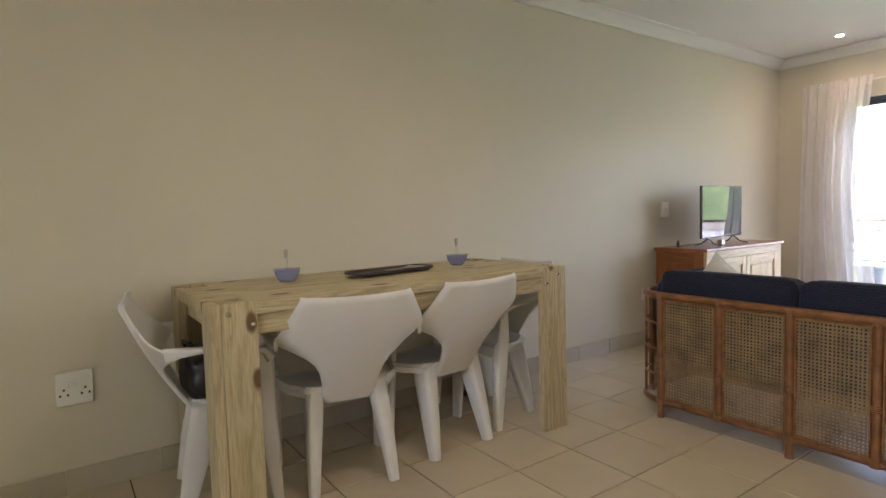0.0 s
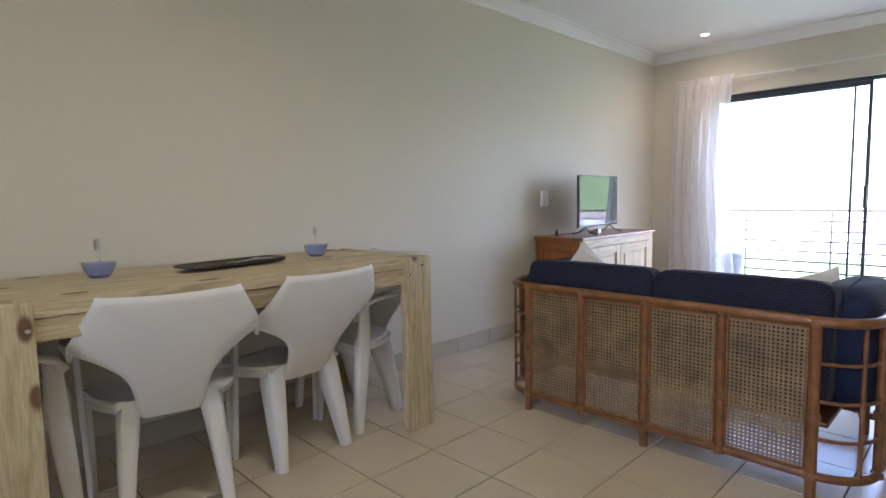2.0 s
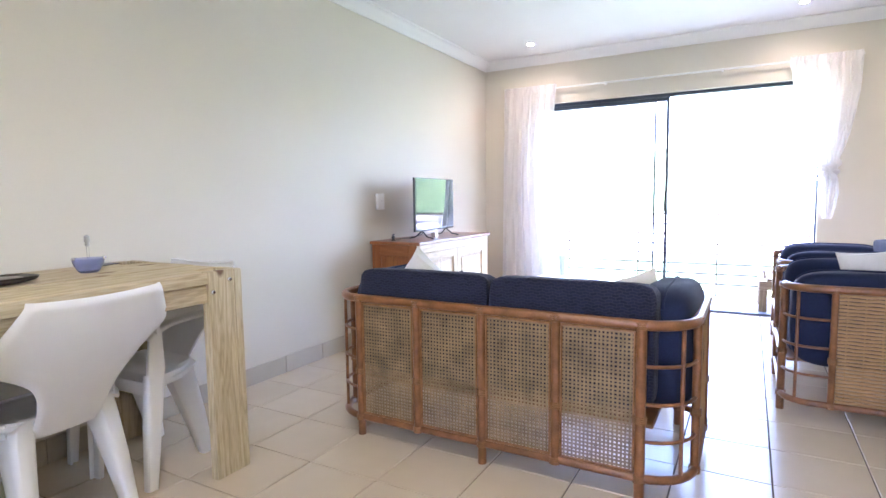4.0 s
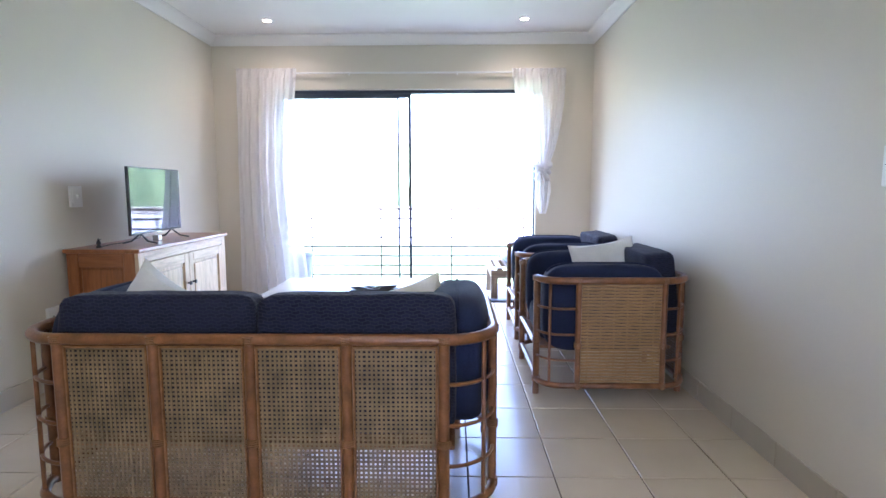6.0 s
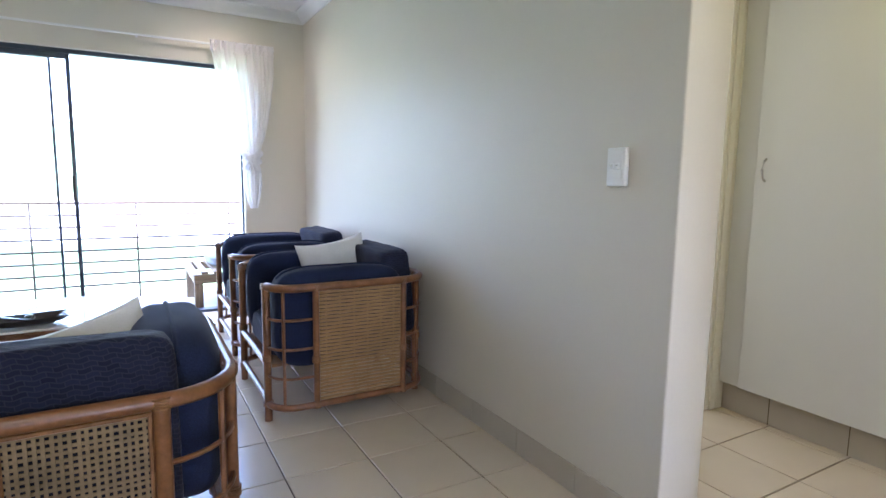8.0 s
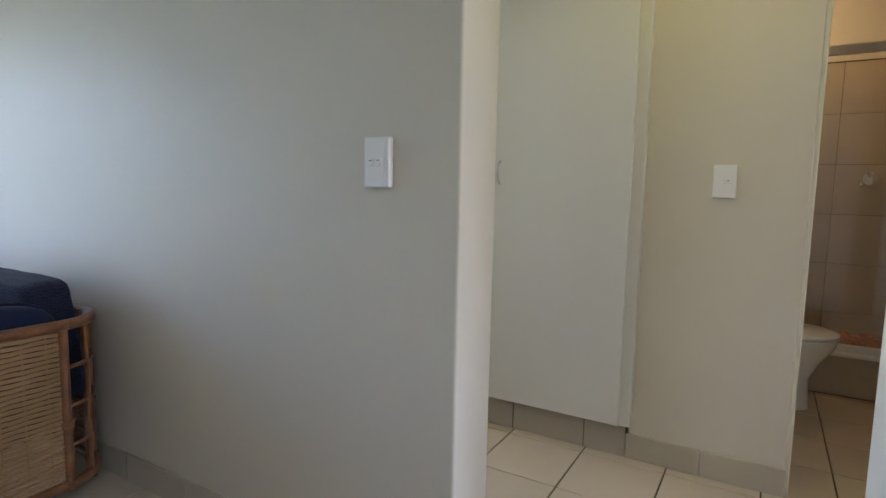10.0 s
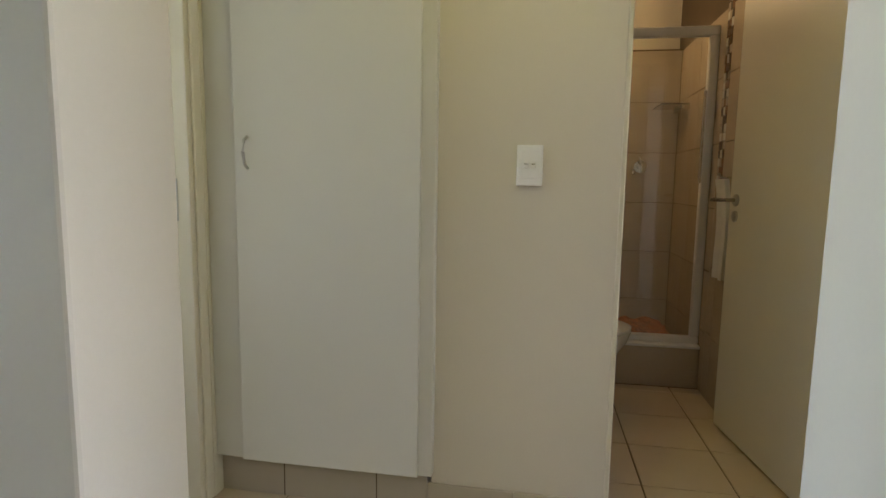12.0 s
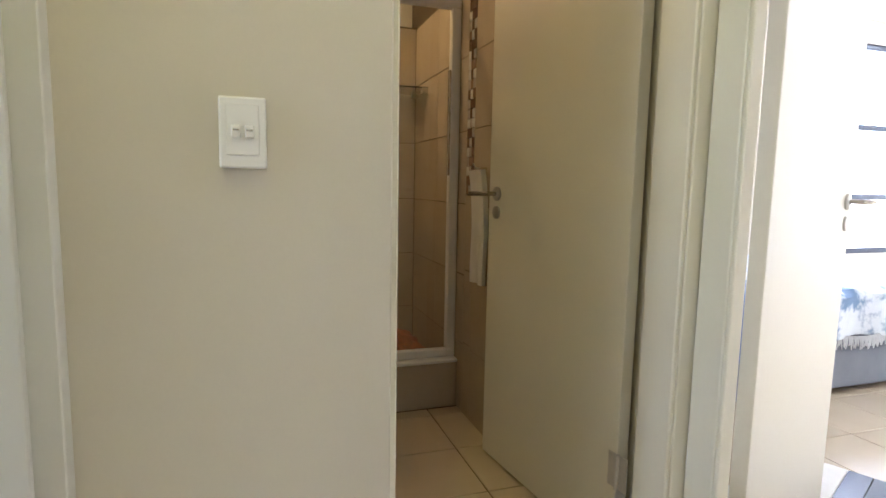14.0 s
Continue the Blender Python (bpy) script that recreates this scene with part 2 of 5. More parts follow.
LEVERM = plain("lever_steel", (0.40, 0.37, 0.33), 0.28, 1.0, var=0.08, bump=0.02)
SATIN = plain("satin_steel", (0.50, 0.49, 0.46), 0.33, 1.0, var=0.08, bump=0.02)
SWITCH = plain("switch_plastic", (0.82, 0.81, 0.78), 0.35, var=0.02, bump=0.02)
DOORP = plain("door_paint", (0.74, 0.71, 0.61), 0.38, var=0.025, big=1.0, fine=90, bump=0.05)
FRAMEP = plain("frame_paint", (0.74, 0.70, 0.57), 0.36, var=0.03, big=2.0, fine=110, bump=0.05)
MELAMINE = plain("white_melamine", (0.66, 0.65, 0.60), 0.36, var=0.02, big=1.2, fine=160, bump=0.03)
BATH = plain("bath_tile", (0.48, 0.40, 0.30), 0.25, var=0.06, big=2.5, fine=50, bump=0.0)
MOSAIC = [plain("mosaic_" + k, c, 0.25, var=0.15, big=30, fine=200, bump=0.05) for k, c in (("brown", (0.13, 0.07, 0.04)), ("stone", (0.48, 0.42, 0.35)), ("rust", (0.26, 0.15, 0.09)), ("white", (0.7, 0.68, 0.62)))]
PORCELAIN = plain("porcelain", (0.80, 0.79, 0.76), 0.12, var=0.02, bump=0.0)
TOWEL = fabric("towel_cotton", (0.70, 0.69, 0.66), (0.80, 0.79, 0.76), 60.0, ribs=False)
MAT = plain("bath_mat", (0.40, 0.15, 0.07), 0.8, var=0.5, big=30, fine=180, bump=0.6)
WHITE_ALU = plain("white_powder_coat", (0.74, 0.73, 0.70), 0.35, var=0.03, bump=0.02)
CONCRETE = plain("balcony_screed", (0.42, 0.40, 0.37), 0.7, var=0.12, big=3, fine=80, bump=0.2)
STEEL = plain("painted_steel", (0.085, 0.07, 0.06), 0.4, 0.4, var=0.15, bump=0.03)
TEAK = {a: wood("weathered_teak_" + a, a, (0.34, 0.26, 0.17), (0.26, 0.19, 0.12), (0.1, 0.06, 0.03), 0.7, False) for a in "xyz"}
GREY_CLOTH = fabric("grey_canvas", (0.22, 0.24, 0.25), (0.30, 0.32, 0.33), 50.0, ribs=False)
POTM = plain("grey_glazed_pot", (0.27, 0.28, 0.30), 0.45, var=0.12, big=8, fine=90, bump=0.1)
TRAYM = plain("dark_tray", (0.035, 0.028, 0.024), 0.35, var=0.3, big=20, fine=120, bump=0.15)
BAGM = plain("black_nylon", (0.010, 0.010, 0.011), 0.35, var=0.3, big=20, fine=240, bump=0.4)
BEDW = fabric("white_bedding", (0.70, 0.71, 0.74), (0.80, 0.81, 0.83), 60.0, ribs=False)
BEDBLUE = fabric("blue_blanket", (0.14, 0.24, 0.50), (0.20, 0.32, 0.60), 60.0, ribs=False)
BEDB = fabric("blotched_bedspread", (0.66, 0.72, 0.80), (0.76, 0.80, 0.85), 60.0, ribs=False)
qn, ql = BEDB.node_tree.nodes, BEDB.node_tree.links
blots = ramp_of(qn, ql, noise_of(qn, ql, coords(qn, ql), 7.0, 4.0, 0.6), [(0.50, (1, 1, 1)), (0.62, (0.26, 0.38, 0.56))])
old = qn["Principled BSDF"].inputs["Base Color"].links[0].from_socket
ql.new(mix_of(qn, ql, 1.0, old, blots, "MULTIPLY"), qn["Principled BSDF"].inputs["Base Color"])
BEDG = fabric("grey_bed_base", (0.22, 0.24, 0.29), (0.28, 0.30, 0.35), 60.0, ribs=False)
BULB = glow("downlight_bulb", (1.0, 0.86, 0.62), 9.0)

# ---- mesh helpers ----


def part(name, bm, material, parent=None, label="", smooth=False, m=None):
    """Links a bmesh as one mesh object, under a thing or part if one is given."""
    me = bpy.data.meshes.new(name)
    bmesh.ops.recalc_face_normals(bm, faces=bm.faces)
    if smooth:
        for f in bm.faces:
            f.smooth = True
    bm.to_mesh(me)
    bm.free()
    me.materials.append(material)
    ob = new(name, me)
    if smooth:
        me.set_sharp_from_angle(angle=radians(40))
    if parent is not None:
        ob.parent = parent
    if m is not None:
        ob.matrix_basis = m
    if label:
        ob["label"] = label
    return ob


def baked(bm, m):
    """Moves a mesh before it is linked, so that its texture runs in its thing's own axes."""
    bm.transform(m)
    return bm


def thing(name, label, category, m=None, group="", kind=""):
    ob = new(name)
    ob.empty_display_size = 0.05
    if m is not None:
        ob.matrix_basis = m
    return tagged(ob, label, category, group, kind)


def box(bm, a, b, bevel=0.0, seg=1):
    vs = [bm.verts.new((x, y, z)) for x in (a[0], b[0]) for y in (a[1], b[1]) for z in (a[2], b[2])]
    fs = [bm.faces.new([vs[i] for i in q]) for q in ((0, 1, 3, 2), (4, 6, 7, 5), (0, 4, 5, 1), (2, 3, 7, 6), (0, 2, 6, 4), (1, 5, 7, 3))]
    if bevel:
        es = list({e for f in fs for e in f.edges})
        bmesh.ops.bevel(bm, geom=es, offset=bevel, segments=seg, profile=0.5, affect="EDGES")
    return bm


def bx(a, b, bevel=0.0, seg=1):
    return box(bmesh.new(), a, b, bevel, seg)


def ring_faces(bm, rings, closed=False, caps=True):
    k = len(rings[0])
    pairs = list(zip(rings, rings[1:])) + ([(rings[-1], rings[0])] if closed else [])
    for p, q in pairs:
        for i in range(k):
            bm.faces.new((p[i], p[(i + 1) % k], q[(i + 1) % k], q[i]))
    if caps and not closed:
        bm.faces.new(rings[0][::-1])
        bm.faces.new(rings[-1])


def sweep(bm, pts, sizes, up=(0, 0, 1), seg=8, square=1.0, closed=False):
    """A bar along pts; sizes: half width (across) and half height (along up) at each point. square above 1 flattens its sides."""
    pts = [Vector(p) for p in pts]
    if not isinstance(sizes, list):
        sizes = [sizes] * len(pts)
    rings = []
    for i, p in enumerate(pts):
        a = pts[i - 1] if (i or closed) else p
        c = pts[(i + 1) % len(pts)] if (i < len(pts) - 1 or closed) else p
        t = (c - a).normalized()
        u = Vector(up)
        if abs(t.dot(u.normalized())) > 0.97:
            u = Vector((1, 0, 0)) if abs(t.x) < 0.9 else Vector((0, 1, 0))
        side = t.cross(u).normalized()
        top = side.cross(t).normalized()
        w, h = sizes[i]
        ring = []
        for k in range(seg):
            an = 2 * math.pi * (k + 0.5) / seg
            cx, cy = math.cos(an), math.sin(an)
            cx = math.copysign(abs(cx) ** (1 / square), cx)
            cy = math.copysign(abs(cy) ** (1 / square), cy)
            ring.append(bm.verts.new(p + side * cx * w + top * cy * h))
        rings.append(ring)
    ring_faces(bm, rings, closed)
    return bm


def tube(bm, pts, r, seg=8, closed=False):
    return sweep(bm, pts, (r, r), seg=seg, closed=closed)


def lathe(bm, profile, seg=20, at=(0, 0, 0)):
    rings = []
    for r, z in profile:
        rings.append([bm.verts.new((at[0] + r * math.cos(2 * math.pi * k / seg), at[1] + r * math.sin(2 * math.pi * k / seg), at[2] + z)) for k in range(seg)])
    ring_faces(bm, rings)
    return bm


def shell(bm, f, nu, nv, thick):
    """A sheet f(u, v) over the unit square, with a thickness."""
    P = [[Vector(f(i / nu, j / nv)) for j in range(nv + 1)] for i in range(nu + 1)]

    def normal(i, j):
        a = P[min(i + 1, nu)][j] - P[max(i - 1, 0)][j]
        b = P[i][min(j + 1, nv)] - P[i][max(j - 1, 0)]
        return a.cross(b).normalized()

    A = [[bm.verts.new(P[i][j]) for j in range(nv + 1)] for i in range(nu + 1)]
    B = [[bm.verts.new(P[i][j] - normal(i, j) * thick) for j in range(nv + 1)] for i in range(nu + 1)]
    for i in range(nu):
        for j in range(nv):
            bm.faces.new((A[i][j], A[i + 1][j], A[i + 1][j + 1], A[i][j + 1]))
            bm.faces.new((B[i][j], B[i][j + 1], B[i + 1][j + 1], B[i + 1][j]))
    for i in range(nu):
        bm.faces.new((A[i][0], B[i][0], B[i + 1][0], A[i + 1][0]))
        bm.faces.new((A[i][nv], A[i + 1][nv], B[i + 1][nv], B[i][nv]))
    for j in range(nv):
        bm.faces.new((A[0][j], A[0][j + 1], B[0][j + 1], B[0][j]))
        bm.faces.new((A[nu][j], B[nu][j], B[nu][j + 1], A[nu][j + 1]))
    return bm


def pad(bm, size, power=6.0, cuts=9, lump=0.006, seed=0.0, crown=0.0):
    """An upholstered cushion round the origin: a box with soft edges, a crowned face and a few lumps."""
    made = bmesh.ops.create_cube(bm, size=2)
    es = list({e for v in made["verts"] for e in v.link_edges})
    bmesh.ops.subdivide_edges(bm, edges=es, cuts=cuts, use_grid_fill=True)
    for v in bm.verts:
        p = v.co.copy()
        d = (abs(p.x) ** power + abs(p.y) ** power + abs(p.z) ** power) ** (1 / power)
        q = p / d
        n = noise.noise(Vector((q.x * 2.3 + seed, q.y * 2.3, q.z * 2.3)))
        w = 1 + crown * (1 - q.x * q.x) * (1 - q.y * q.y)
        v.co = Vector((q.x * size[0] / 2, q.y * size[1] / 2, q.z * size[2] / 2 * w)) + p.normalized() * n * lump
    return bm


def pillow(bm, w, h, t, cuts=12, seed=0.0):
    """A stuffed scatter cushion in the xz plane: pointed corners, thick middle, creases."""
    front, back = [], []
    for i in range(cuts + 1):
        ra, rb = [], []
        for j in range(cuts + 1):
            u, v = 2 * i / cuts - 1, 2 * j / cuts - 1
            pinch = 1 - 0.07 * (1 - abs(u) ** 2) if abs(v) > 0.99 else 1
            x = u * w / 2 * (1 - 0.06 * (1 - v * v) * abs(u) ** 3)
            z = v * h / 2 * (1 - 0.06 * (1 - u * u) * abs(v) ** 3) * pinch
            full = max(0.0, (1 - u ** 4) * (1 - v ** 4)) ** 0.55
            crease = noise.noise(Vector((u * 3 + seed, v * 3, seed))) * 0.008 * full
            ra.append(bm.verts.new((x, -t / 2 * full - 0.002 - crease, z)))
            rb.append(bm.verts.new((x, t / 2 * full + 0.002 - crease, z)))
        front.append(ra)
        back.append(rb)
    for i in range(cuts):
        for j in range(cuts):
            bm.faces.new((front[i][j], front[i + 1][j], front[i + 1][j + 1], front[i][j + 1]))
            bm.faces.new((back[i][j], back[i][j + 1], back[i + 1][j + 1], back[i + 1][j]))
    for k in range(cuts):
        bm.faces.new((front[k][0], back[k][0], back[k + 1][0], front[k + 1][0]))
        bm.faces.new((front[k][cuts], front[k + 1][cuts], back[k + 1][cuts], back[k][cuts]))
        bm.faces.new((front[0][k], front[0][k + 1], back[0][k + 1], back[0][k]))
        bm.faces.new((front[cuts][k], back[cuts][k], back[cuts][k + 1], front[cuts][k + 1]))
    return bm


def structure(name, bm, material, label, category, smooth=False):
    return tagged(part(name, bm, material, None, "", smooth), label, category, kind="structure")


# ---- the shell of the flat ----
T = 0.333
XL, XR, YB, YW, H = 0.03, 3.56, -2.4, 6.2, 2.5
XR2 = 3.75
JAMB, JAMB2 = 2.39, 1.585
XH, YH0, YH1 = 4.77, 0.915, 3.0
BX1, BY1 = 7.1, 2.25

floor = structure("floor", bx((XL - 0.2, YB - 0.1, -0.12), (BX1 + 0.2, YW + 0.16, -0.006)), GROUT, "brown cement grout bed under the floor tiles", "floor")
structure("bedroom_floor", bx((XR2, -4.2, -0.12), (BX1 + 0.2, YB - 0.1, -0.006)), GROUT, "grout bed under the bedroom floor tiles", "floor")
ceiling = structure("ceiling", bx((XL - 0.2, -4.2, H), (BX1 + 0.2, YW + 0.16, H + 0.12)), CEIL, "plain white painted plaster ceiling", "ceiling")

wall_text = "smooth cream painted plaster wall"
structure("wall_west", bx((XL - 0.2, YB, 0), (XL, YW + 0.16, H)), PAINT, "long smooth cream plaster wall behind the dining table", "wall")
KX0, KX1 = 1.95, 3.40
for nm, a, b in (("wall_south_sill", (XL - 0.2, YB - 0.15, 0), (XR2, YB, 0.95)), ("wall_south_head", (XL - 0.2, YB - 0.15, 2.15), (XR2, YB, H)), ("wall_south_west_pier", (XL - 0.2, YB - 0.15, 0.95), (KX0, YB, 2.15)), ("wall_south_east_pier", (KX1, YB - 0.15, 0.95), (XR2, YB, 2.15))):
    structure(nm, bx(a, b), PAINT, "plain cream plaster wall round the kitchen window", "wall")
bm = bmesh.new()
box(bm, (XR, JAMB, 0), (XR2, YW, H), 0.006, 2)
structure("wall_east", bm, PAINT, "cream plaster wall with the light switch, ending at the passage", "wall")
bm = bmesh.new()
box(bm, (XR, YB, 0), (XR2, JAMB2, H), 0.006, 2)
structure("wall_east_south", bm, PAINT, "cream plaster wall on the near side of the passage", "wall")
DX0, DX1, DZ = 0.60, 3.045, 2.02
structure("wall_north_west_pier", bx((XL, YW, 0), (DX0, YW + 0.16, H)), PAINT, "cream plaster pier beside the sliding door", "wall")
structure("wall_north_east_pier", bx((DX1, YW, 0), (XR2, YW + 0.16, H)), PAINT, "cream plaster pier beside the sliding door", "wall")
structure("wall_north_lintel", bx((DX0, YW, DZ), (DX1, YW + 0.16, H)), PAINT, "cream plaster lintel over the sliding door", "wall")
structure("wall_hall", bx((XH, 1.663, 0), (XH + 0.11, 2.225, H), 0.004), PAINT, "cream plaster wall with a light switch beside the bathroom door", "wall")
structure("wall_hall_over_bathroom_door", bx((XH, YH0, 2.06), (XH + 0.11, 1.663, H)), PAINT, wall_text, "wall")
structure("wall_hall_cupboard_back", bx((XH + 0.55, 2.225, 0), (XH + 0.65, YH1 + 0.1, H)), PAINT, wall_text, "wall")
structure("wall_bathroom_north", bx((XH + 0.11, BY1, 0), (BX1, BY1 + 0.1, H)), PAINT, wall_text, "wall")
structure("wall_bathroom_west", bx((XH + 0.11, 2.16, 0), (XH + 0.2, BY1, H)), PAINT, wall_text, "wall")
structure("wall_bathroom_east", bx((BX1, 0.85, 0), (BX1 + 0.1, BY1 + 0.1, H)), PAINT, wall_text, "wall")
structure("wall_bathroom_south", bx((XH, 0.82, 0), (BX1, YH0, H)), PAINT, "plaster wall between bathroom and bedroom", "wall")
structure("wall_hall_south_lintel", bx((XR2, 0.82, 2.06), (XH, YH0, H)), PAINT, "plaster over the bedroom door", "wall")
structure("wall_hall_south_pier", bx((XR2, 0.82, 0), (3.86, YH0, 2.06)), PAINT, "narrow plaster pier beside the bedroom door", "wall")
structure("wall_hall_north_lintel", bx((XR2, YH1, 2.06), (XH + 0.55, YH1 + 0.11, H)), PAINT, "plaster over the far passage door", "wall")
structure("wall_hall_north_pier", bx((4.71, YH1, 0), (XH + 0.55, YH1 + 0.11, 2.06)), PAINT, "narrow plaster pier beside the cupboard", "wall")
for k, (a, b) in enumerate((((4.75, 4.6, 0), (XH + 0.65, 4.7, H)), ((XR2, 4.6, 0), (4.75, 4.7, 0.9)), ((XR2, 4.6, 2.1), (4.75, 4.7, H)))):
    structure("wall_second_bedroom_" + ("east_pier", "sill", "lintel")[k], bx(a, b), PAINT, wall_text, "wall")
structure("wall_second_bedroom_east", bx((XH + 0.55, YH1 + 0.11, 0), (XH + 0.65, 4.6, H)), PAINT, wall_text, "wall")
structure("wall_bedroom_west", bx((XR, -4.2, 0), (XR2, YB - 0.1, H)), PAINT, wall_text, "wall")
structure("wall_bedroom_south", bx((XR2, -4.3, 0), (BX1 + 0.1, -4.2, H)), PAINT, wall_text, "wall")
WY0, WY1, WZ0, WZ1 = -4.0, -2.0, 0.55, 2.32
structure("wall_bedroom_east_sill", bx((BX1, -4.2, 0), (BX1 + 0.15, 0.85, WZ0)), PAINT, "plaster wall under the bedroom window", "wall")
structure("wall_bedroom_east_head", bx((BX1, -4.2, WZ1), (BX1 + 0.15, 0.85, H)), PAINT, "plaster wall over the bedroom window", "wall")
structure("wall_bedroom_east_pier", bx((BX1, WY1, WZ0), (BX1 + 0.15, 0.85, WZ1)), PAINT, wall_text, "wall")
structure("wall_bedroom_east_corner", bx((BX1, -4.2, WZ0), (BX1 + 0.15, WY0, WZ1)), PAINT, wall_text, "wall")


def cornice(name, p, q, inward):
    """Coved plaster cornice from p to q in plan, its foot on the wall."""
    prof = [(0.0, 0.0), (0.0, -0.085), (0.012, -0.085), (0.014, -0.07), (0.03, -0.055), (0.055, -0.028), (0.07, -0.014), (0.085, -0.012), (0.085, 0.0)]
    bm = bmesh.new()
    rings = [[bm.verts.new((e[0] + inward[0] * o, e[1] + inward[1] * o, H - 0.001 + z)) for o, z in prof] for e in (p, q)]
    ring_faces(bm, rings)
    return structure(name, bm, CEIL, "white coved plaster cornice under the ceiling", "cornice", True)


cornice("cornice_west", (XL + 0.002, YB), (XL + 0.002, YW - 0.002), (1, 0))
cornice("cornice_north", (XL + 0.004, YW - 0.002), (XR - 0.004, YW - 0.002), (0, -1))
cornice("cornice_east", (XR - 0.002, YW - 0.002), (XR - 0.002, JAMB), (-1, 0))


def skirting(name, p, q, inward, h=0.105):
    """A run of skirting tiles with joints, each a piece of its own."""
    p, q = Vector(p), Vector(q)
    length = (q - p).length
    along = (q - p).normalized()
    run = tagged(new(name), "beige ceramic tile skirting along the foot of the wall", "skirting", kind="structure")
    count = max(1, round(length / T))
    step = length / count
    bm = bmesh.new()
    box(bm, (0.0015, 0.001, 0), (step - 0.0015, 0.011, h), 0.002)
    first = part("skirting_tile", bm, SKIRT, run)
    side = Vector((inward[0], inward[1], 0))
    turn = Matrix((along.to_3d(), side, Vector((0, 0, 1)))).transposed().to_4x4()
    for k in range(count):
        ob = first if k == 0 else new("skirting_tile", first.data)
        ob.parent = run
        ob.matrix_basis = Matrix.Translation((p + along * step * k).to_3d()) @ turn
    return run


skirting("skirting_west", (XL, -0.9), (XL, YW), (1, 0))
skirting("skirting_east", (XR, JAMB), (XR, YW), (-1, 0))
skirting("skirting_north_west", (XL, YW), (DX0, YW), (0, -1))
skirting("skirting_north_east", (DX1, YW), (XR, YW), (0, -1))
skirting("skirting_jamb", (XR2, JAMB), (XR, JAMB), (0, -1), 0.05)
skirting("skirting_hall", (XH, 1.66), (XH, 2.235), (-1, 0))
skirting("skirting_hall_pier", (4.71, YH1), (XH, YH1), (0, -1))

# ---- sliding door, curtains, balcony ----
slider = thing("sliding_door", "dark aluminium sliding glass door, one leaf slid open", "sliding door", pose(DX0, YW + 0.05, 0), kind="structure")
W2 = DX1 - DX0
for a, b in (((0, 0, 0), (0.022, 0.09, DZ)), ((W2 - 0.014, 0, 0), (W2, 0.09, DZ)), ((0.022, 0, DZ - 0.032), (W2 - 0.014, 0.09, DZ)), ((0.022, 0, 0), (W2 - 0.014, 0.09, 0.022))):
    part("frame_bar", bx(a, b, 0.003), ALU, slider)


def leaf(x0, x1, y0, sw=0.035):
    sash = part("sash", bx((x0, y0, 0.022), (x0 + 0.03, y0 + 0.035, DZ - 0.032), 0.003), ALU, slider)
    part("sash_stile", bx((x1 - sw, y0, 0.022), (x1, y0 + 0.035, DZ - 0.032), 0.003), ALU, sash)
    part("sash_rail", bx((x0 + 0.03, y0, 0.022), (x1 - sw, y0 + 0.035, 0.075), 0.003), ALU, sash)
    part("sash_rail", bx((x0 + 0.03, y0, DZ - 0.07), (x1 - sw, y0 + 0.035, DZ - 0.032), 0.003), ALU, sash)
    pane = part("pane", bx((x0 + 0.026, y0 + 0.014, 0.07), (x1 - sw + 0.004, y0 + 0.02, DZ - 0.066)), GLASS, sash)
    pane.visible_shadow = False
    return sash


leaf(0.024, 1.275, 0.006, 0.027)
leaf(0.025, 1.156, 0.049, 0.018)
bm = bmesh.new()
box(bm, (1.245, -0.022, 0.93), (1.27, 0.006, 1.12), 0.006, 2)
part("pull_handle", bm, BLACK, slider, "black pull handle on the stile")

track = thing("curtain_track", "white metal curtain track on the wall over the door", "curtain track")
part("rail", bx((0.28, YW - 0.072, 2.150), (3.30, YW - 0.052, 2.164), 0.003), WHITE_ALU, track)
for x in (0.34, 1.3, 2.3, 3.24):
    part("bracket", bx((x, YW - 0.055, 2.146), (x + 0.015, YW, 2.170), 0.003), WHITE_ALU, track)


def drape(waves, hang, seed=0.0, rough=1.0):
    """A gathered sheer: uneven folds in y, an outline in x that hang gives for each height."""
    def f(u, v):
        left, right, deep, z = hang(v)
        drift = noise.noise(Vector((u * 3 + seed, v * 0.8, seed)))
        ph = u * waves * 2 * math.pi + 2.2 * drift
        size = 0.55 + 0.75 * abs(noise.noise(Vector((u * 5, v * 0.7, seed + 4))) + 0.35)
        crumple = 0.007 * rough * noise.noise(Vector((u * 6, v * 5, seed + 9)))
        y = YW - 0.085 + deep * size * math.sin(ph) + 0.007 * math.sin(ph * 2.3 + 3 * v) + crumple
        x = left + (right - left) * (u + 0.012 * math.sin(ph + 1.4)) + 0.006 * noise.noise(Vector((u * 2, v * 9, seed + 2)))
        return (x, y, z)
    bm = bmesh.new()
    nu, nv = 96, 48
    vs = [[bm.verts.new(f(i / nu, j / nv)) for j in range(nv + 1)] for i in range(nu + 1)]
    for i in range(nu):
        for j in range(nv):
            bm.faces.new((vs[i][j], vs[i + 1][j], vs[i + 1][j + 1], vs[i][j + 1]))
    return bm


def hang_left(v):
    z = 2.19 - 2.16 * v
    flare = max(0.0, v - 0.45) / 0.55
    return 0.275 - 0.03 * v, 0.845 - 0.05 * math.sin(math.pi * min(1, v * 1.25)) + 0.09 * flare ** 1.5, 0.016 + 0.022 * v, z


curtain = thing("curtain", "gathered white sheer curtain hanging to the floor", "curtain", group="sheer curtains")
part("drop", drape(6.5, hang_left, 1.3), SHEER, curtain, smooth=True)
part("heading_tape", drape(11, lambda v: (0.278, 0.832, 0.010, 2.196 - 0.085 * v), 6.1, 0.3), SHEER, curtain, "gathered heading of the curtain", smooth=True)


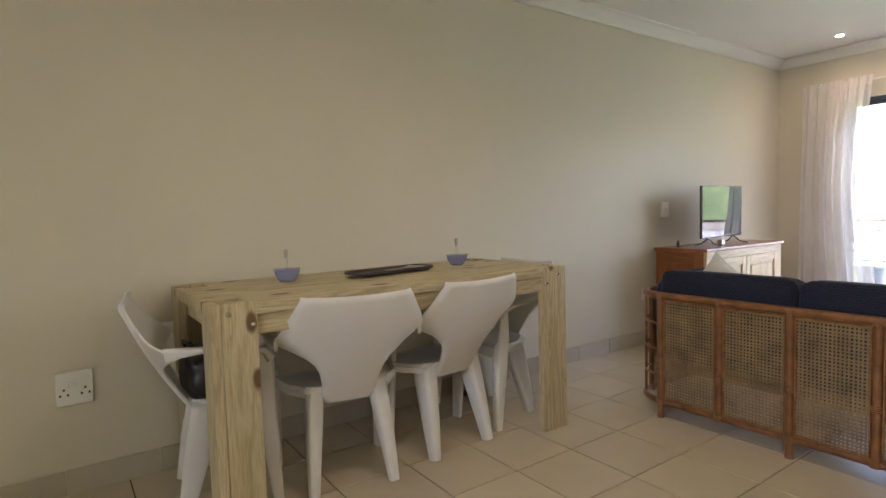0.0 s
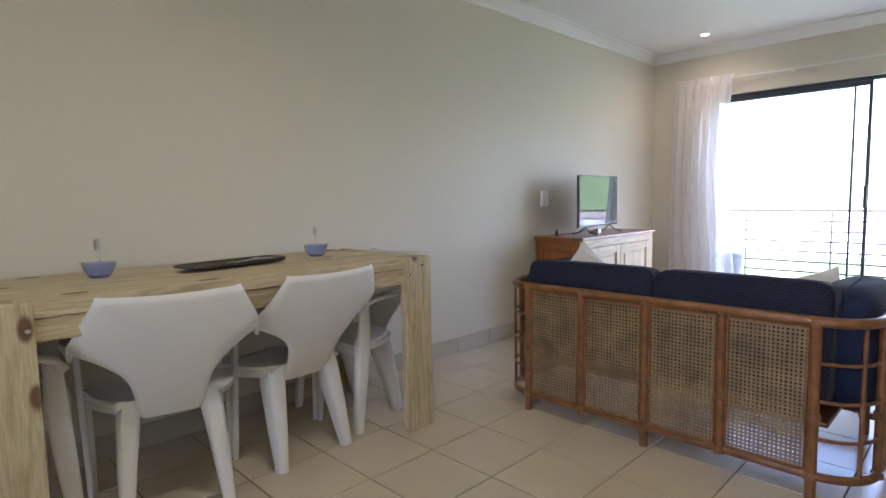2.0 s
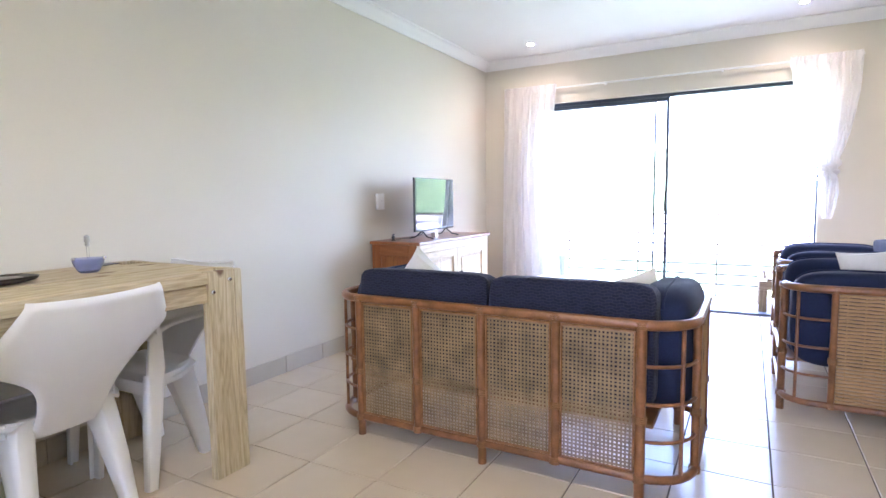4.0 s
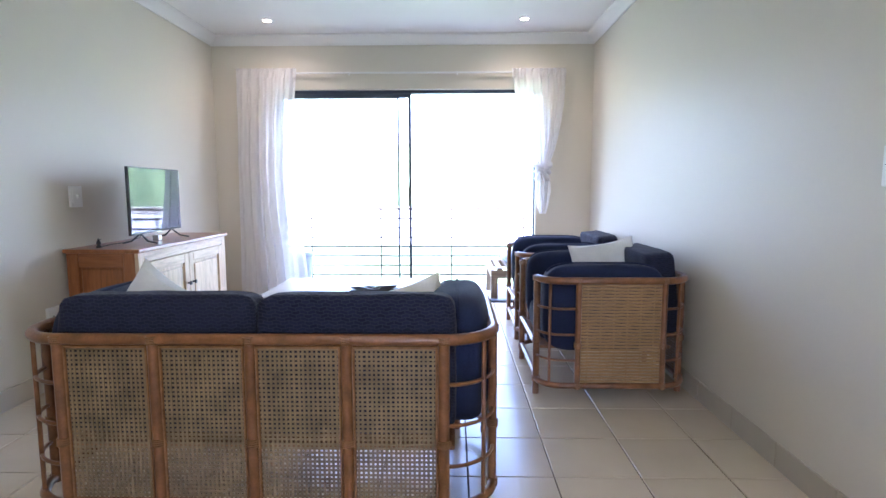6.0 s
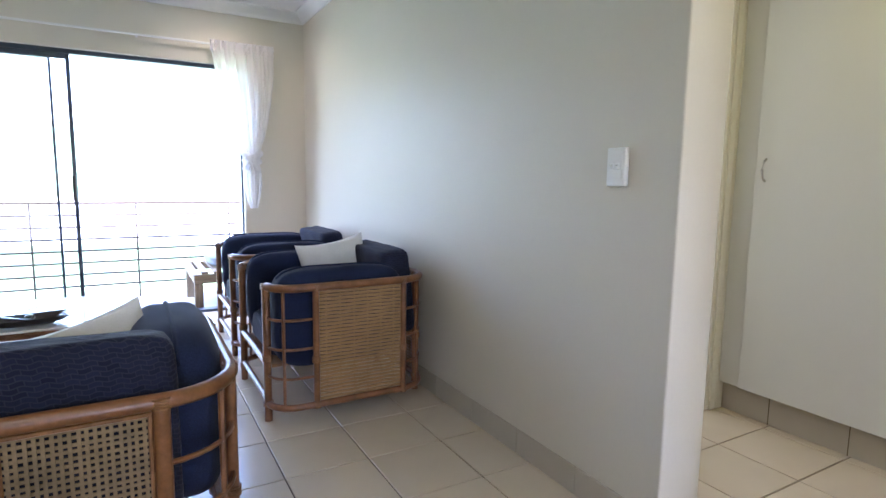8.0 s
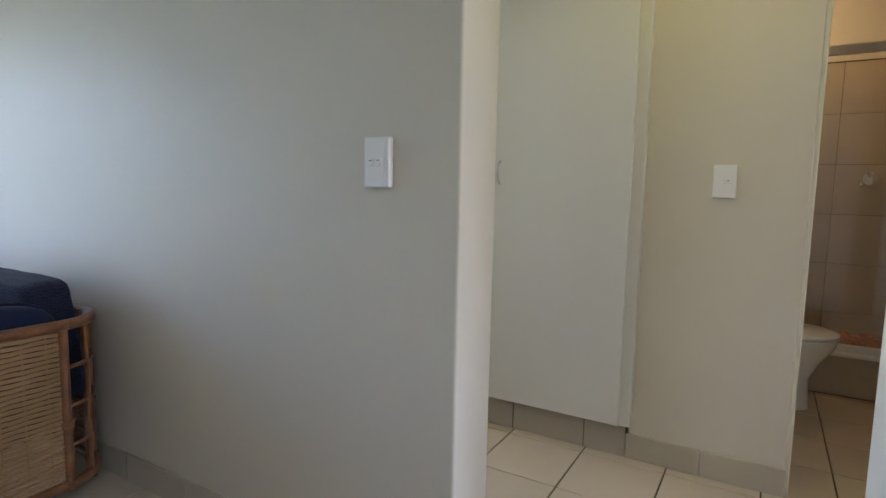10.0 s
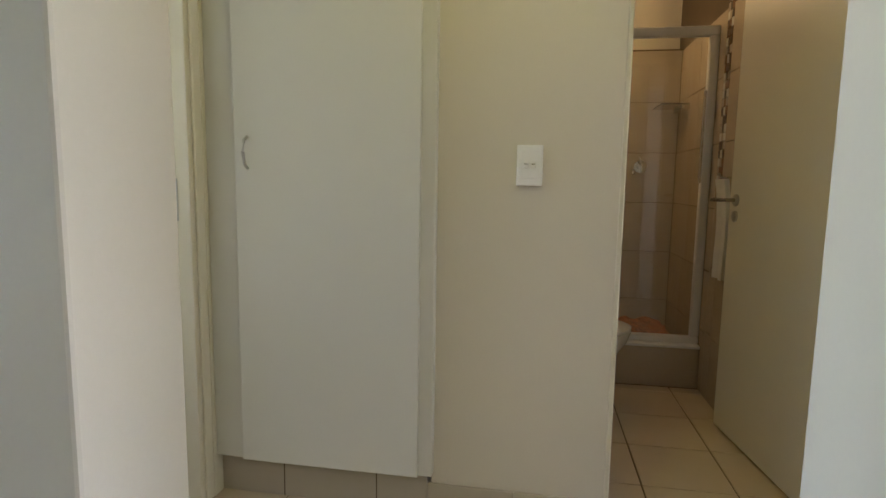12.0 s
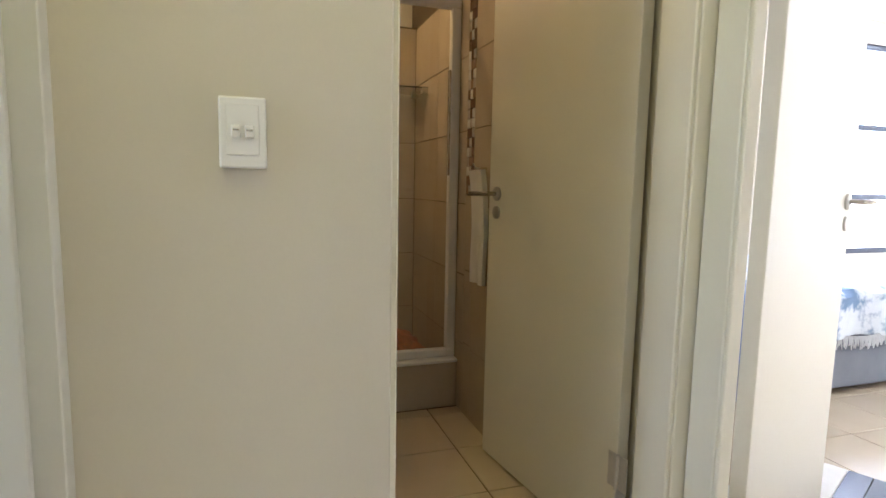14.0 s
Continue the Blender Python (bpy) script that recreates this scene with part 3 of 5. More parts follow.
def hang_right(v):
    z = 2.18 - 0.88 * v
    k = v ** 1.5
    return 2.80 + 0.235 * k, 3.285 - 0.135 * v ** 2.4, 0.024 * (1 - 0.3 * v), z


def hang_tail(v):
    z = 1.27 - 0.40 * v
    s = math.sin(min(1, v * 1.5) * math.pi / 2)
    return 3.06 - 0.05 * s + 0.06 * v * v, 3.14 + 0.055 * s - 0.06 * v * v, 0.024, z


tied = thing("curtain", "white sheer curtain tied in a loose knot", "curtain", group="sheer curtains")
part("drop", drape(6, hang_right, 3.7), SHEER, tied, smooth=True)
part("heading_tape", drape(10, lambda v: (2.80, 3.285, 0.010, 2.186 - 0.085 * v), 8.4, 0.3), SHEER, tied, "gathered heading of the curtain", smooth=True)
part("tail", drape(3.5, hang_tail, 5.2, 2.0), SHEER, tied, "short crumpled tail under the knot", True)
bm = bmesh.new()
for k in range(4):
    ring = [(3.095 + (0.066 - 0.006 * k) * math.cos(a), YW - 0.085 + (0.05 - 0.005 * k) * math.sin(a), 1.325 - 0.036 * k + 0.03 * math.sin(a * (1 + k % 2) + 1.7 * k)) for a in [2 * math.pi * i / 20 for i in range(20)]]
    sweep(bm, ring, [(0.024 + 0.007 * math.sin(3 * i + k), 0.022 + 0.006 * math.cos(2 * i + k)) for i in range(20)], seg=8, closed=True)
part("knot", bm, SHEER, tied, "bunched knot of the curtain", True)

structure("balcony_floor", bx((-0.6, YW + 0.16, -0.2), (4.4, 7.62, -0.06)), CONCRETE, "pale screed balcony floor", "floor")
railing = thing("balcony_railing", "dark steel balcony railing with thin horizontal bars", "railing")
for x in (-0.27, 0.58, 1.41, 2.25, 3.10, 3.95):
    part("post", bx((x - 0.008, 7.492, -0.06), (x + 0.010, 7.508, 0.85), 0.002), STEEL, railing)
part("top_rail", sweep(bmesh.new(), [(-0.5, 7.5, 0.865), (4.3, 7.5, 0.865)], (0.018, 0.014), square=3), STEEL, railing)
for k in range(7):
    z = 0.08 + 0.112 * k
    part("bar", tube(bmesh.new(), [(-0.5, 7.5, z), (4.3, 7.5, z)], 0.011, 6), STEEL, railing)

bench = thing("outdoor_daybed", "weathered slatted wooden daybed on the balcony", "daybed", pose(2.65, 6.42, -0.06))
for y in (0.0, 0.82):
    part("side_rail", bx((0, y, 0.27), (1.2, y + 0.045, 0.35), 0.004), TEAK["x"], bench)
for x in (0.0, 1.13):
    for y in (0.001, 0.80):
        part("leg", bx((x, y, 0), (x + 0.07, y + 0.064, 0.27), 0.004), TEAK["z"], bench)
part("end_rail", bx((0, 0.045, 0.27), (0.045, 0.82, 0.35), 0.004), TEAK["y"], bench)
for k in range(11):
    part("slat", bx((0.06 + 0.1 * k, 0.002, 0.351), (0.115 + 0.1 * k, 0.863, 0.372), 0.003), TEAK["y"], bench)
m = thing("seat_cushion", "grey canvas cushion on the outdoor daybed", "cushion", pose(3.20, 6.87, 0.312))
part("cover", pad(bmesh.new(), (0.8, 0.66, 0.12), 5), GREY_CLOTH, m, smooth=True, m=pose(0, 0, 0.06))

planter = thing("planter_pot", "pale grey tapered planter pot on the balcony", "planter", pose(0.70, 6.62, -0.06))
part("pot", lathe(bmesh.new(), [(0.001, 0), (0.08, 0), (0.115, 0.47), (0.122, 0.475), (0.122, 0.50), (0.108, 0.50), (0.10, 0.44), (0.001, 0.43)], 28), POTM, planter, smooth=True)
part("soil", lathe(bmesh.new(), [(0.001, 0.431), (0.098, 0.431), (0.098, 0.436), (0.001, 0.440)], 20), GROUT, planter)

# distance: lawn, hillside and far water under the sky
ground_bm = bmesh.new()
rows = []
for i in range(25):
    row = []
    for j in range(41):
        d = 8 + 300 * (i / 24) ** 2
        a = (j / 40 - 0.5) * math.pi * 1.3
        rise = -3.5 + max(0.0, (d - 112) * 0.15) * (0.8 + 0.3 * math.sin(3 * a + 1)) + (1.5 * noise.noise(Vector((d * 0.05, a * 4, 0))) if d > 118 else 0.0)
        row.append(ground_bm.verts.new((1.8 + d * math.sin(a), 6 + d * math.cos(a), rise)))
    rows.append(row)
for i in range(24):
    for j in range(40):
        ground_bm.faces.new((rows[i][j], rows[i][j + 1], rows[i + 1][j + 1], rows[i + 1][j]))
gm, gn, gl, gb = nodes_of("glowing_hillside_grass", 0.9)
gv = coords(gn, gl)
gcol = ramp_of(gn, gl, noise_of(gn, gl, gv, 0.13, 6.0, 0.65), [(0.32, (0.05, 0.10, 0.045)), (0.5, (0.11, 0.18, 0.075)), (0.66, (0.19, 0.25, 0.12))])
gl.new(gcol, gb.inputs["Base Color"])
# the grass emits its own colour to look sunlit
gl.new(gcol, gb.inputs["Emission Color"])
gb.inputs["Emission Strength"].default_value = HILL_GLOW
tagged(part("backdrop_hillside", ground_bm, gm, smooth=True), "green grassy hillside beyond the balcony, brightened by added glow", "hillside", kind="structure")
structure("ground", bx((-400, -400, -4.2), (400, 400, -3.6)), gm, "grass ground reaching the horizon, with added glow", "ground")
road_bm = bmesh.new()
box(road_bm, (-150, 46, -3.6), (170, 104, -3.38))
rm, rn, rl, rb = nodes_of("glowing_pale_road", 0.8)
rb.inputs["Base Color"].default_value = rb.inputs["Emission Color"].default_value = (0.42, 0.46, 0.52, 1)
# same added emission makes the paving look daylit
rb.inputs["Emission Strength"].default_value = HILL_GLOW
structure("road", road_bm, rm, "pale grey paved ground below the hillside, with added glow", "road")

# plain pale box in place of a row of white parked cars
structure("parked_car_band", bx((-150, 104.2, -3.6), (170, 104.8, -2.1), 0.05), CONCRETE, "low pale band standing in for parked cars at the foot of the hillside", "wall")

# ---- ceiling fixtures ----
# the fixture at y 1.3 is made up to go with the added lamp
for k, (x, y) in enumerate(DOWNLIGHTS):
    dl = thing("downlight", "small white recessed ceiling downlight, switched on", "downlight", pose(x, y, H), group="ceiling downlights")
    part("trim_ring", lathe(bmesh.new(), [(0.030, -0.001), (0.030, -0.006), (0.042, -0.006), (0.045, -0.001)], 24), WHITE_ALU, dl, smooth=True)
    part("bulb", lathe(bmesh.new(), [(0.001, -0.004), (0.029, -0.004), (0.029, -0.001), (0.001, -0.001)], 20), BULB, dl, "glowing lamp face")


# ---- switches and sockets ----
def plate(name, label, m, rockers, w=0.074, h=0.118):
    """A wall plate in the yz plane, its face towards +x of its own axes."""
    t = thing(name, label, "light switch" if rockers != "socket" else "socket", m @ Matrix.Diagonal((1.6, 1, 1, 1)))
    part("cover", bx((0, -w / 2, -h / 2), (0.011, w / 2, h / 2), 0.004, 3), SWITCH, t, smooth=False)
    if rockers == "socket":
        for y in (-0.036, 0.036):
            part("rocker", bx((0.011, y * 0.35 - 0.008, 0.006), (0.0145, y * 0.35 + 0.008, 0.026), 0.002), SWITCH, t)
            bm = bmesh.new()
            for dy, dz in ((-0.013, -0.024), (0.013, -0.024), (0, -0.002)):
                box(bm, (0.0105, y + dy - 0.0035, dz - 0.0045), (0.0118, y + dy + 0.0035, dz + 0.0045))
            part("pin_holes", bm, BLACK, t)
    else:
        part("inner_panel", bx((0.011, -w / 2 + 0.012, -h / 2 + 0.022), (0.0125, w / 2 - 0.012, h / 2 - 0.014), 0.001), SWITCH, t)
        for k in range(rockers):
            y = (k - (rockers - 1) / 2) * 0.022
            part("rocker", bx((0.0125, y - 0.008, -0.010), (0.0165, y + 0.008, 0.012), 0.002), SWITCH, t)
            part("indicator", bx((0.0165, y - 0.005, 0.002), (0.0172, y + 0.005, 0.005)), CHROME, t)
    return t


plate("light_switch", "white two-rocker light switch on cream wall", pose(XR, 2.613, 1.168, 0, 0, 180), 2, 0.078, 0.122)
plate("light_switch", "white two-rocker light switch beside the bathroom door", pose(XH, 1.932, 1.155, 0, 0, 180), 2, 0.078, 0.122)
plate("wall_socket", "white double wall socket low on cream wall", pose(XL, 0.163, 0.435), "socket", 0.128, 0.135)
plate("aerial_plate", "white wall plate beside the television", pose(XL, 4.205, 1.06), 1, 0.1, 0.125)
plate("wall_socket", "white wall socket low behind the sofa", pose(XL, 3.98, 0.40), "socket", 0.15, 0.10)

# ---- dining table ----
TY0, TY1, TX0, TX1, TZ = 0.53, 2.20, 0.075, 0.795, 0.812
table = thing("dining_table", "heavy raw pine dining table with bolted plank legs", "table")
edges = [TX0, 0.22, 0.37, 0.515, 0.66, TX1 - 0.002]
for k, (a, b) in enumerate(zip(edges, edges[1:])):
    y0, y1 = (TY0 + 0.125, TY1 - 0.125) if k in (0, 4) else (TY0 + 0.004, TY1 - 0.004)
    part("top_plank", bx((a + 0.001, y0, TZ - 0.045 + 0.0007 * (k % 2)), (b - 0.001, y1, TZ + 0.0007 * (k % 3)), 0.004, 2), PINE["y"], table)
for x in (TX0 + 0.02, TX1 - 0.048):
    part("apron", bx((x, TY0 + 0.127, TZ - 0.115), (x + 0.036, TY1 - 0.127, TZ - 0.046), 0.003), PINE["y"], table)
for y in (TY0 + 0.04, TY1 - 0.076):
    part("end_apron", bx((TX0 + 0.125, y, TZ - 0.115), (TX1 - 0.125, y + 0.036, TZ - 0.046), 0.003), PINE["x"], table)
for fx in (0, 1):
    for fy in (0, 1):
        x = TX1 - 0.04 if fx else TX0
        y = TY1 - 0.123 if fy else TY0
        ya = TY1 - 0.155 if fy else TY0 + 0.036
        yb = TY1 - 0.036 if fy else TY0 + 0.155
        face = part("leg_plank", bx((x, ya, 0), (x + 0.04, yb, TZ + 0.003), 0.004, 2), PINE["z"], table)
        ye = TY1 - 0.035 if fy else TY0
        xe = TX1 - 0.125 if fx else TX0
        part("leg_plank", bx((xe, ye, 0), (xe + 0.125, ye + 0.035, TZ + 0.002), 0.004, 2), PINE["z"], table)
        for by, bz in ((0.2, 0.035), (0.85, 0.075)):
            yy = ya + (yb - ya) * (by if not fy else 1 - by)
            bm = lathe(bmesh.new(), [(0.001, 0.009), (0.006, 0.0085), (0.0095, 0.004), (0.010, 0.0)], 12)
            part("bolt_head", bm, CHROME, face, "domed steel coach bolt", True, pose(x + (0.04 if fx else 0), yy, TZ - bz, 0, 90 if fx else -90, 0))


def bowl(x, y):
    b = thing("oil_burner", "small blue glass bowl with a clear stem", "glass bowl", pose(x, y, TZ + 0.002) @ Matrix.Scale(1.25, 4), group="blue glass bowls")
    part("bowl", lathe(bmesh.new(), [(0.001, 0.0), (0.024, 0.0), (0.030, 0.006), (0.040, 0.024), (0.045, 0.044), (0.0425, 0.044), (0.037, 0.025), (0.027, 0.009), (0.001, 0.006)], 28), BLUE_GLASS, b, smooth=True)
    part("stem", tube(bmesh.new(), [(0, 0, 0.007), (0.002, 0, 0.05), (0, 0, 0.082)], 0.0035, 8), GLASS, b, smooth=True)
    part("cap", lathe(bmesh.new(), [(0.001, 0.080), (0.007, 0.082), (0.006, 0.092), (0.0085, 0.096), (0.0075, 0.112), (0.001, 0.115)], 12), SATIN, b, smooth=True)
    part("rim_stud", lathe(bmesh.new(), [(0.001, 0.0), (0.006, 0.002), (0.006, 0.009), (0.001, 0.011)], 10), CHROME, b, smooth=True, m=pose(0.035, 0.028, 0.040))
    part("rim_stud", lathe(bmesh.new(), [(0.001, 0.0), (0.006, 0.002), (0.006, 0.009), (0.001, 0.011)], 10), CHROME, b, smooth=True, m=pose(0.005, -0.044, 0.040))


bowl(0.34, 0.95)
bowl(0.35, 1.86)
tray = thing("serving_tray", "long dark carved tray with a few utensils", "tray", pose(0.42, 1.42, TZ + 0.002, 0, 0, 8))


def tray_sheet(u, v):
    x, y = (u - 0.5) * 0.16, (v - 0.5) * 0.46
    round_off = (1 - abs(2 * v - 1) ** 5) ** 0.5
    e = max(abs(2 * u - 1), abs(2 * v - 1) ** 1.4)
    return (x * (0.55 + 0.45 * round_off), y, 0.008 + 0.016 * e ** 4)


part("dish", shell(bmesh.new(), tray_sheet, 12, 20, 0.007), TRAYM, tray, smooth=True)
for k in range(4):
    a = -0.1 + 0.055 * k
    part("utensil", sweep(bmesh.new(), [(-0.03 + 0.015 * k, 0.02 + a * 0.3, 0.014), (0.01, 0.1, 0.02 + 0.003 * k), (0.02 - 0.01 * k, 0.19, 0.018)], [(0.004, 0.002), (0.003, 0.002), (0.010, 0.002)]), SATIN, tray, "steel utensil", True)
slip = thing("paper_slip", "thin dark card lying on the table end", "card", pose(0.16, 2.02, TZ + 0.003, 0, 0, 20))
part("sheet", bx((-0.03, -0.06, 0), (0.03, 0.06, 0.003), 0.001), TRAYM, slip)


# ---- white plastic armchairs ----
def dining_chair(m):
    c = thing("armchair", "white moulded plastic armchair at the pine table", "chair", m, group="plastic chairs round the table")

    def seat(u, v):
        wide = 0.17 + 0.075 * math.sin(min(1, v * 1.6) * math.pi / 2)
        x, y = (2 * u - 1) * wide, -0.055 + 0.285 * v
        dip = -0.020 * (1 - (2 * u - 1) ** 2) * math.sin(math.pi * min(1, v * 1.1))
        return (x, y, 0.425 + dip - 0.035 * (max(0, v - 0.85) / 0.15) ** 2 - 0.02 * abs(2 * u - 1) ** 6)

    part("seat", shell(bmesh.new(), seat, 16, 14, 0.010), PLASTIC, c, smooth=True)
    outline = [(0.0, 0.092), (0.05, 0.110), (0.2, 0.114), (0.33, 0.128), (0.42, 0.152), (0.50, 0.200), (0.555, 0.252), (0.60, 0.284), (0.66, 0.290), (0.78, 0.262), (0.90, 0.230), (0.97, 0.212), (1.0, 0.204)]

    def half(v):
        for (a, wa), (b, wb) in zip(outline, outline[1:]):
            if v <= b:
                return wa + (wb - wa) * (v - a) / (b - a)
        return outline[-1][1]

    def back(u, v):
        v = v ** 0.9
        w = sum(half(min(1.0, max(0.0, v + d))) for d in (-0.025, 0.0, 0.025)) / 3
        s = 2 * u - 1
        wing = math.exp(-((v - 0.58) / 0.09) ** 2)
        rim = (max(0.0, abs(s) - 0.84) / 0.16) ** 2
        wrap = 0.030 * s * s * (w / 0.25) ** 2 * (1 - 0.9 * v ** 4) + 0.050 * max(0.0, (abs(s) - 0.55) / 0.45) ** 2 * wing + 0.014 * rim
        y = -0.045 - 0.228 * v - 0.022 * math.sin(v * math.pi) + wrap + 0.012 * max(0.0, (v - 0.95) / 0.05) ** 2
        z = 0.350 + 0.452 * v + 0.010 * s * s * v ** 4
        return (s * w, y, z)

    part("backrest", shell(bmesh.new(), back, 28, 36, 0.008), PLASTIC, c, smooth=True)
    for s in (-1, 1):
        arm = [(s * 0.283, -0.128, 0.628), (s * 0.284, -0.075, 0.634), (s * 0.285, -0.01, 0.634), (s * 0.284, 0.08, 0.628), (s * 0.282, 0.150, 0.622), (s * 0.276, 0.200, 0.604), (s * 0.272, 0.222, 0.570)]
        part("armrest", sweep(bmesh.new(), arm, [(0.007, 0.028), (0.018, 0.017), (0.028, 0.010), (0.030, 0.008), (0.030, 0.009), (0.029, 0.012), (0.027, 0.018)], seg=14, square=1.7), PLASTIC, c, smooth=True)
        # front leg: a broad thin blade in side view, splayed forward
        front = [(s * 0.274, 0.196, 0.600), (s * 0.268, 0.196, 0.46), (s * 0.262, 0.212, 0.24), (s * 0.258, 0.232, 0.0)]
        part("front_leg", sweep(bmesh.new(), front, [(0.010, 0.024), (0.012, 0.034), (0.012, 0.028), (0.011, 0.019)], up=(0, 1, 0), seg=12, square=2.4), PLASTIC, c, smooth=True)
        part("front_leg_flange", sweep(bmesh.new(), [(s * 0.256, 0.226, 0.44), (s * 0.250, 0.238, 0.24), (s * 0.248, 0.248, 0.0)], [(0.018, 0.005), (0.016, 0.005), (0.013, 0.005)], up=(0, 1, 0), seg=10, square=2.4), PLASTIC, c, smooth=True)
        # rear leg: a hollow corner section that widens up into the seat
        rear = [(s * 0.126, 0.008, 0.412), (s * 0.136, -0.004, 0.34), (s * 0.150, -0.046, 0.18), (s * 0.163, -0.088, 0.0)]
        part("rear_leg", sweep(bmesh.new(), rear, [(0.036, 0.058), (0.036, 0.056), (0.029, 0.044), (0.020, 0.027)], up=(0, 1, 0), seg=14, square=1.9), PLASTIC, c, smooth=True)
        part("side_apron", sweep(bmesh.new(), [(s * 0.165, -0.02, 0.398), (s * 0.222, 0.06, 0.400), (s * 0.256, 0.19, 0.402)], [(0.008, 0.022)] * 3, seg=8, square=2.5), PLASTIC, c, smooth=True)
    part("front_apron", sweep(bmesh.new(), [(-0.25, 0.224, 0.385), (0, 0.236, 0.392), (0.25, 0.224, 0.385)], [(0.007, 0.026)] * 3, seg=8, square=2.5), PLASTIC, c, smooth=True)
    return c


chair = dining_chair(pose(0.622, 1.076, 0, 0, 0, 79))
copy_thing(chair, pose(0.600, 1.605, 0, 0, 0, 95))
copy_thing(chair, pose(0.335, 0.585, 0, 0, 0, -8))
tagged(copy_thing(chair, pose(0.365, 2.105, 0, 0, 0, 182)), "white moulded plastic armchair at the far table end")

bag = thing("handbag", "small shiny black bag on the plastic chair", "bag", pose(0.40, 0.60, 0.412))
part("body", pad(bmesh.new(), (0.26, 0.20, 0.20), 3.5, 9, 0.012, 3.0), BAGM, bag, smooth=True, m=pose(0, 0, 0.095))
part("strap", tube(bmesh.new(), [(-0.09, -0.06, 0.16), (-0.05, -0.08, 0.21), (0.03, -0.07, 0.215), (0.08, -0.05, 0.17)], 0.008, 8), BAGM, bag, smooth=True)
part("flap", shell(bmesh.new(), lambda u, v: (-0.115 + 0.23 * u, -0.07 + 0.15 * v, 0.198 - 0.03 * (2 * u - 1) ** 2 - 0.02 * (2 * v - 1) ** 2), 8, 6, 0.006), BAGM, bag, smooth=True)


# ---- rattan seats ----
def arc(cx, cy, r, a0, a1, n=6):
    return [(cx + r * math.cos(radians(a0 + (a1 - a0) * k / n)), cy + r * math.sin(radians(a0 + (a1 - a0) * k / n))) for k in range(n + 1)]


def lattice(p, q, z0, z1, pitch, wide, row):
    """Open cane webbing in an upright plane from p to q: crossed flat strands."""
    bm = bmesh.new()
    p, q = Vector(p), Vector(q)
    along, length = (q - p).normalized(), (q - p).length
    side = Vector((-along.y, along.x))

    def strand(a0, h0, a1, h1, half, deep, thick):
        d = Vector((a1 - a0, h1 - h0)).normalized()
        e = Vector((-d.y, d.x)) * half
        vs = []
        for s in (deep, deep + thick):
            for a, h in ((a0 + e.x, h0 + e.y), (a1 + e.x, h1 + e.y), (a1 - e.x, h1 - e.y), (a0 - e.x, h0 - e.y)):
                w = p + along * a + side * s
                vs.append(bm.verts.new((w.x, w.y, h)))
        for f in ((0, 1, 2, 3), (7, 6, 5, 4), (0, 4, 5, 1), (1, 5, 6, 2), (2, 6, 7, 3), (3, 7, 4, 0)):
            bm.faces.new([vs[i] for i in f])

    n, k = int(length / pitch), int((z1 - z0) / row)
    for i in range(1, n + 1):
        a = length * i / (n + 1) + 0.0006 * math.sin(i * 5.1)
        strand(a, z0, a + 0.0008 * math.sin(i * 2.3), z1, wide, 0.0, 0.0016)
    for j in range(1, k + 1):
        h = z0 + (z1 - z0) * j / (k + 1) + 0.0006 * math.sin(j * 3.7)
        strand(0, h, length, h + 0.0006 * math.sin(j * 1.9), wide * 1.05, 0.0017, 0.0016)
    return bm


def reeds(p, q, z0, z1):
    """A close panel of horizontal reeds over a few uprights."""
    bm = bmesh.new()
    p, q = Vector(p), Vector(q)
    along, length = (q - p).normalized(), (q - p).length
    side = Vector((-along.y, along.x))
    k = int((z1 - z0) / 0.0165)
    for j in range(k):
        h = z0 + (z1 - z0) * (j + 0.5) / k
        pts = []
        for i in range(13):
            w = p + along * length * i / 12 + side * 0.003 * math.sin(math.pi * i + math.pi * (j % 2))
            pts.append((w.x, w.y, h + 0.0012 * math.sin(i * 2.1 + j)))
        sweep(bm, pts, (0.0050, 0.0072), seg=6)
    for i in range(1, 12, 2):
        w = p + along * length * i / 12 - side * 0.005
        sweep(bm, [(w.x, w.y, z0), (w.x, w.y, z1)], (0.003, 0.003), seg=6)
    return bm


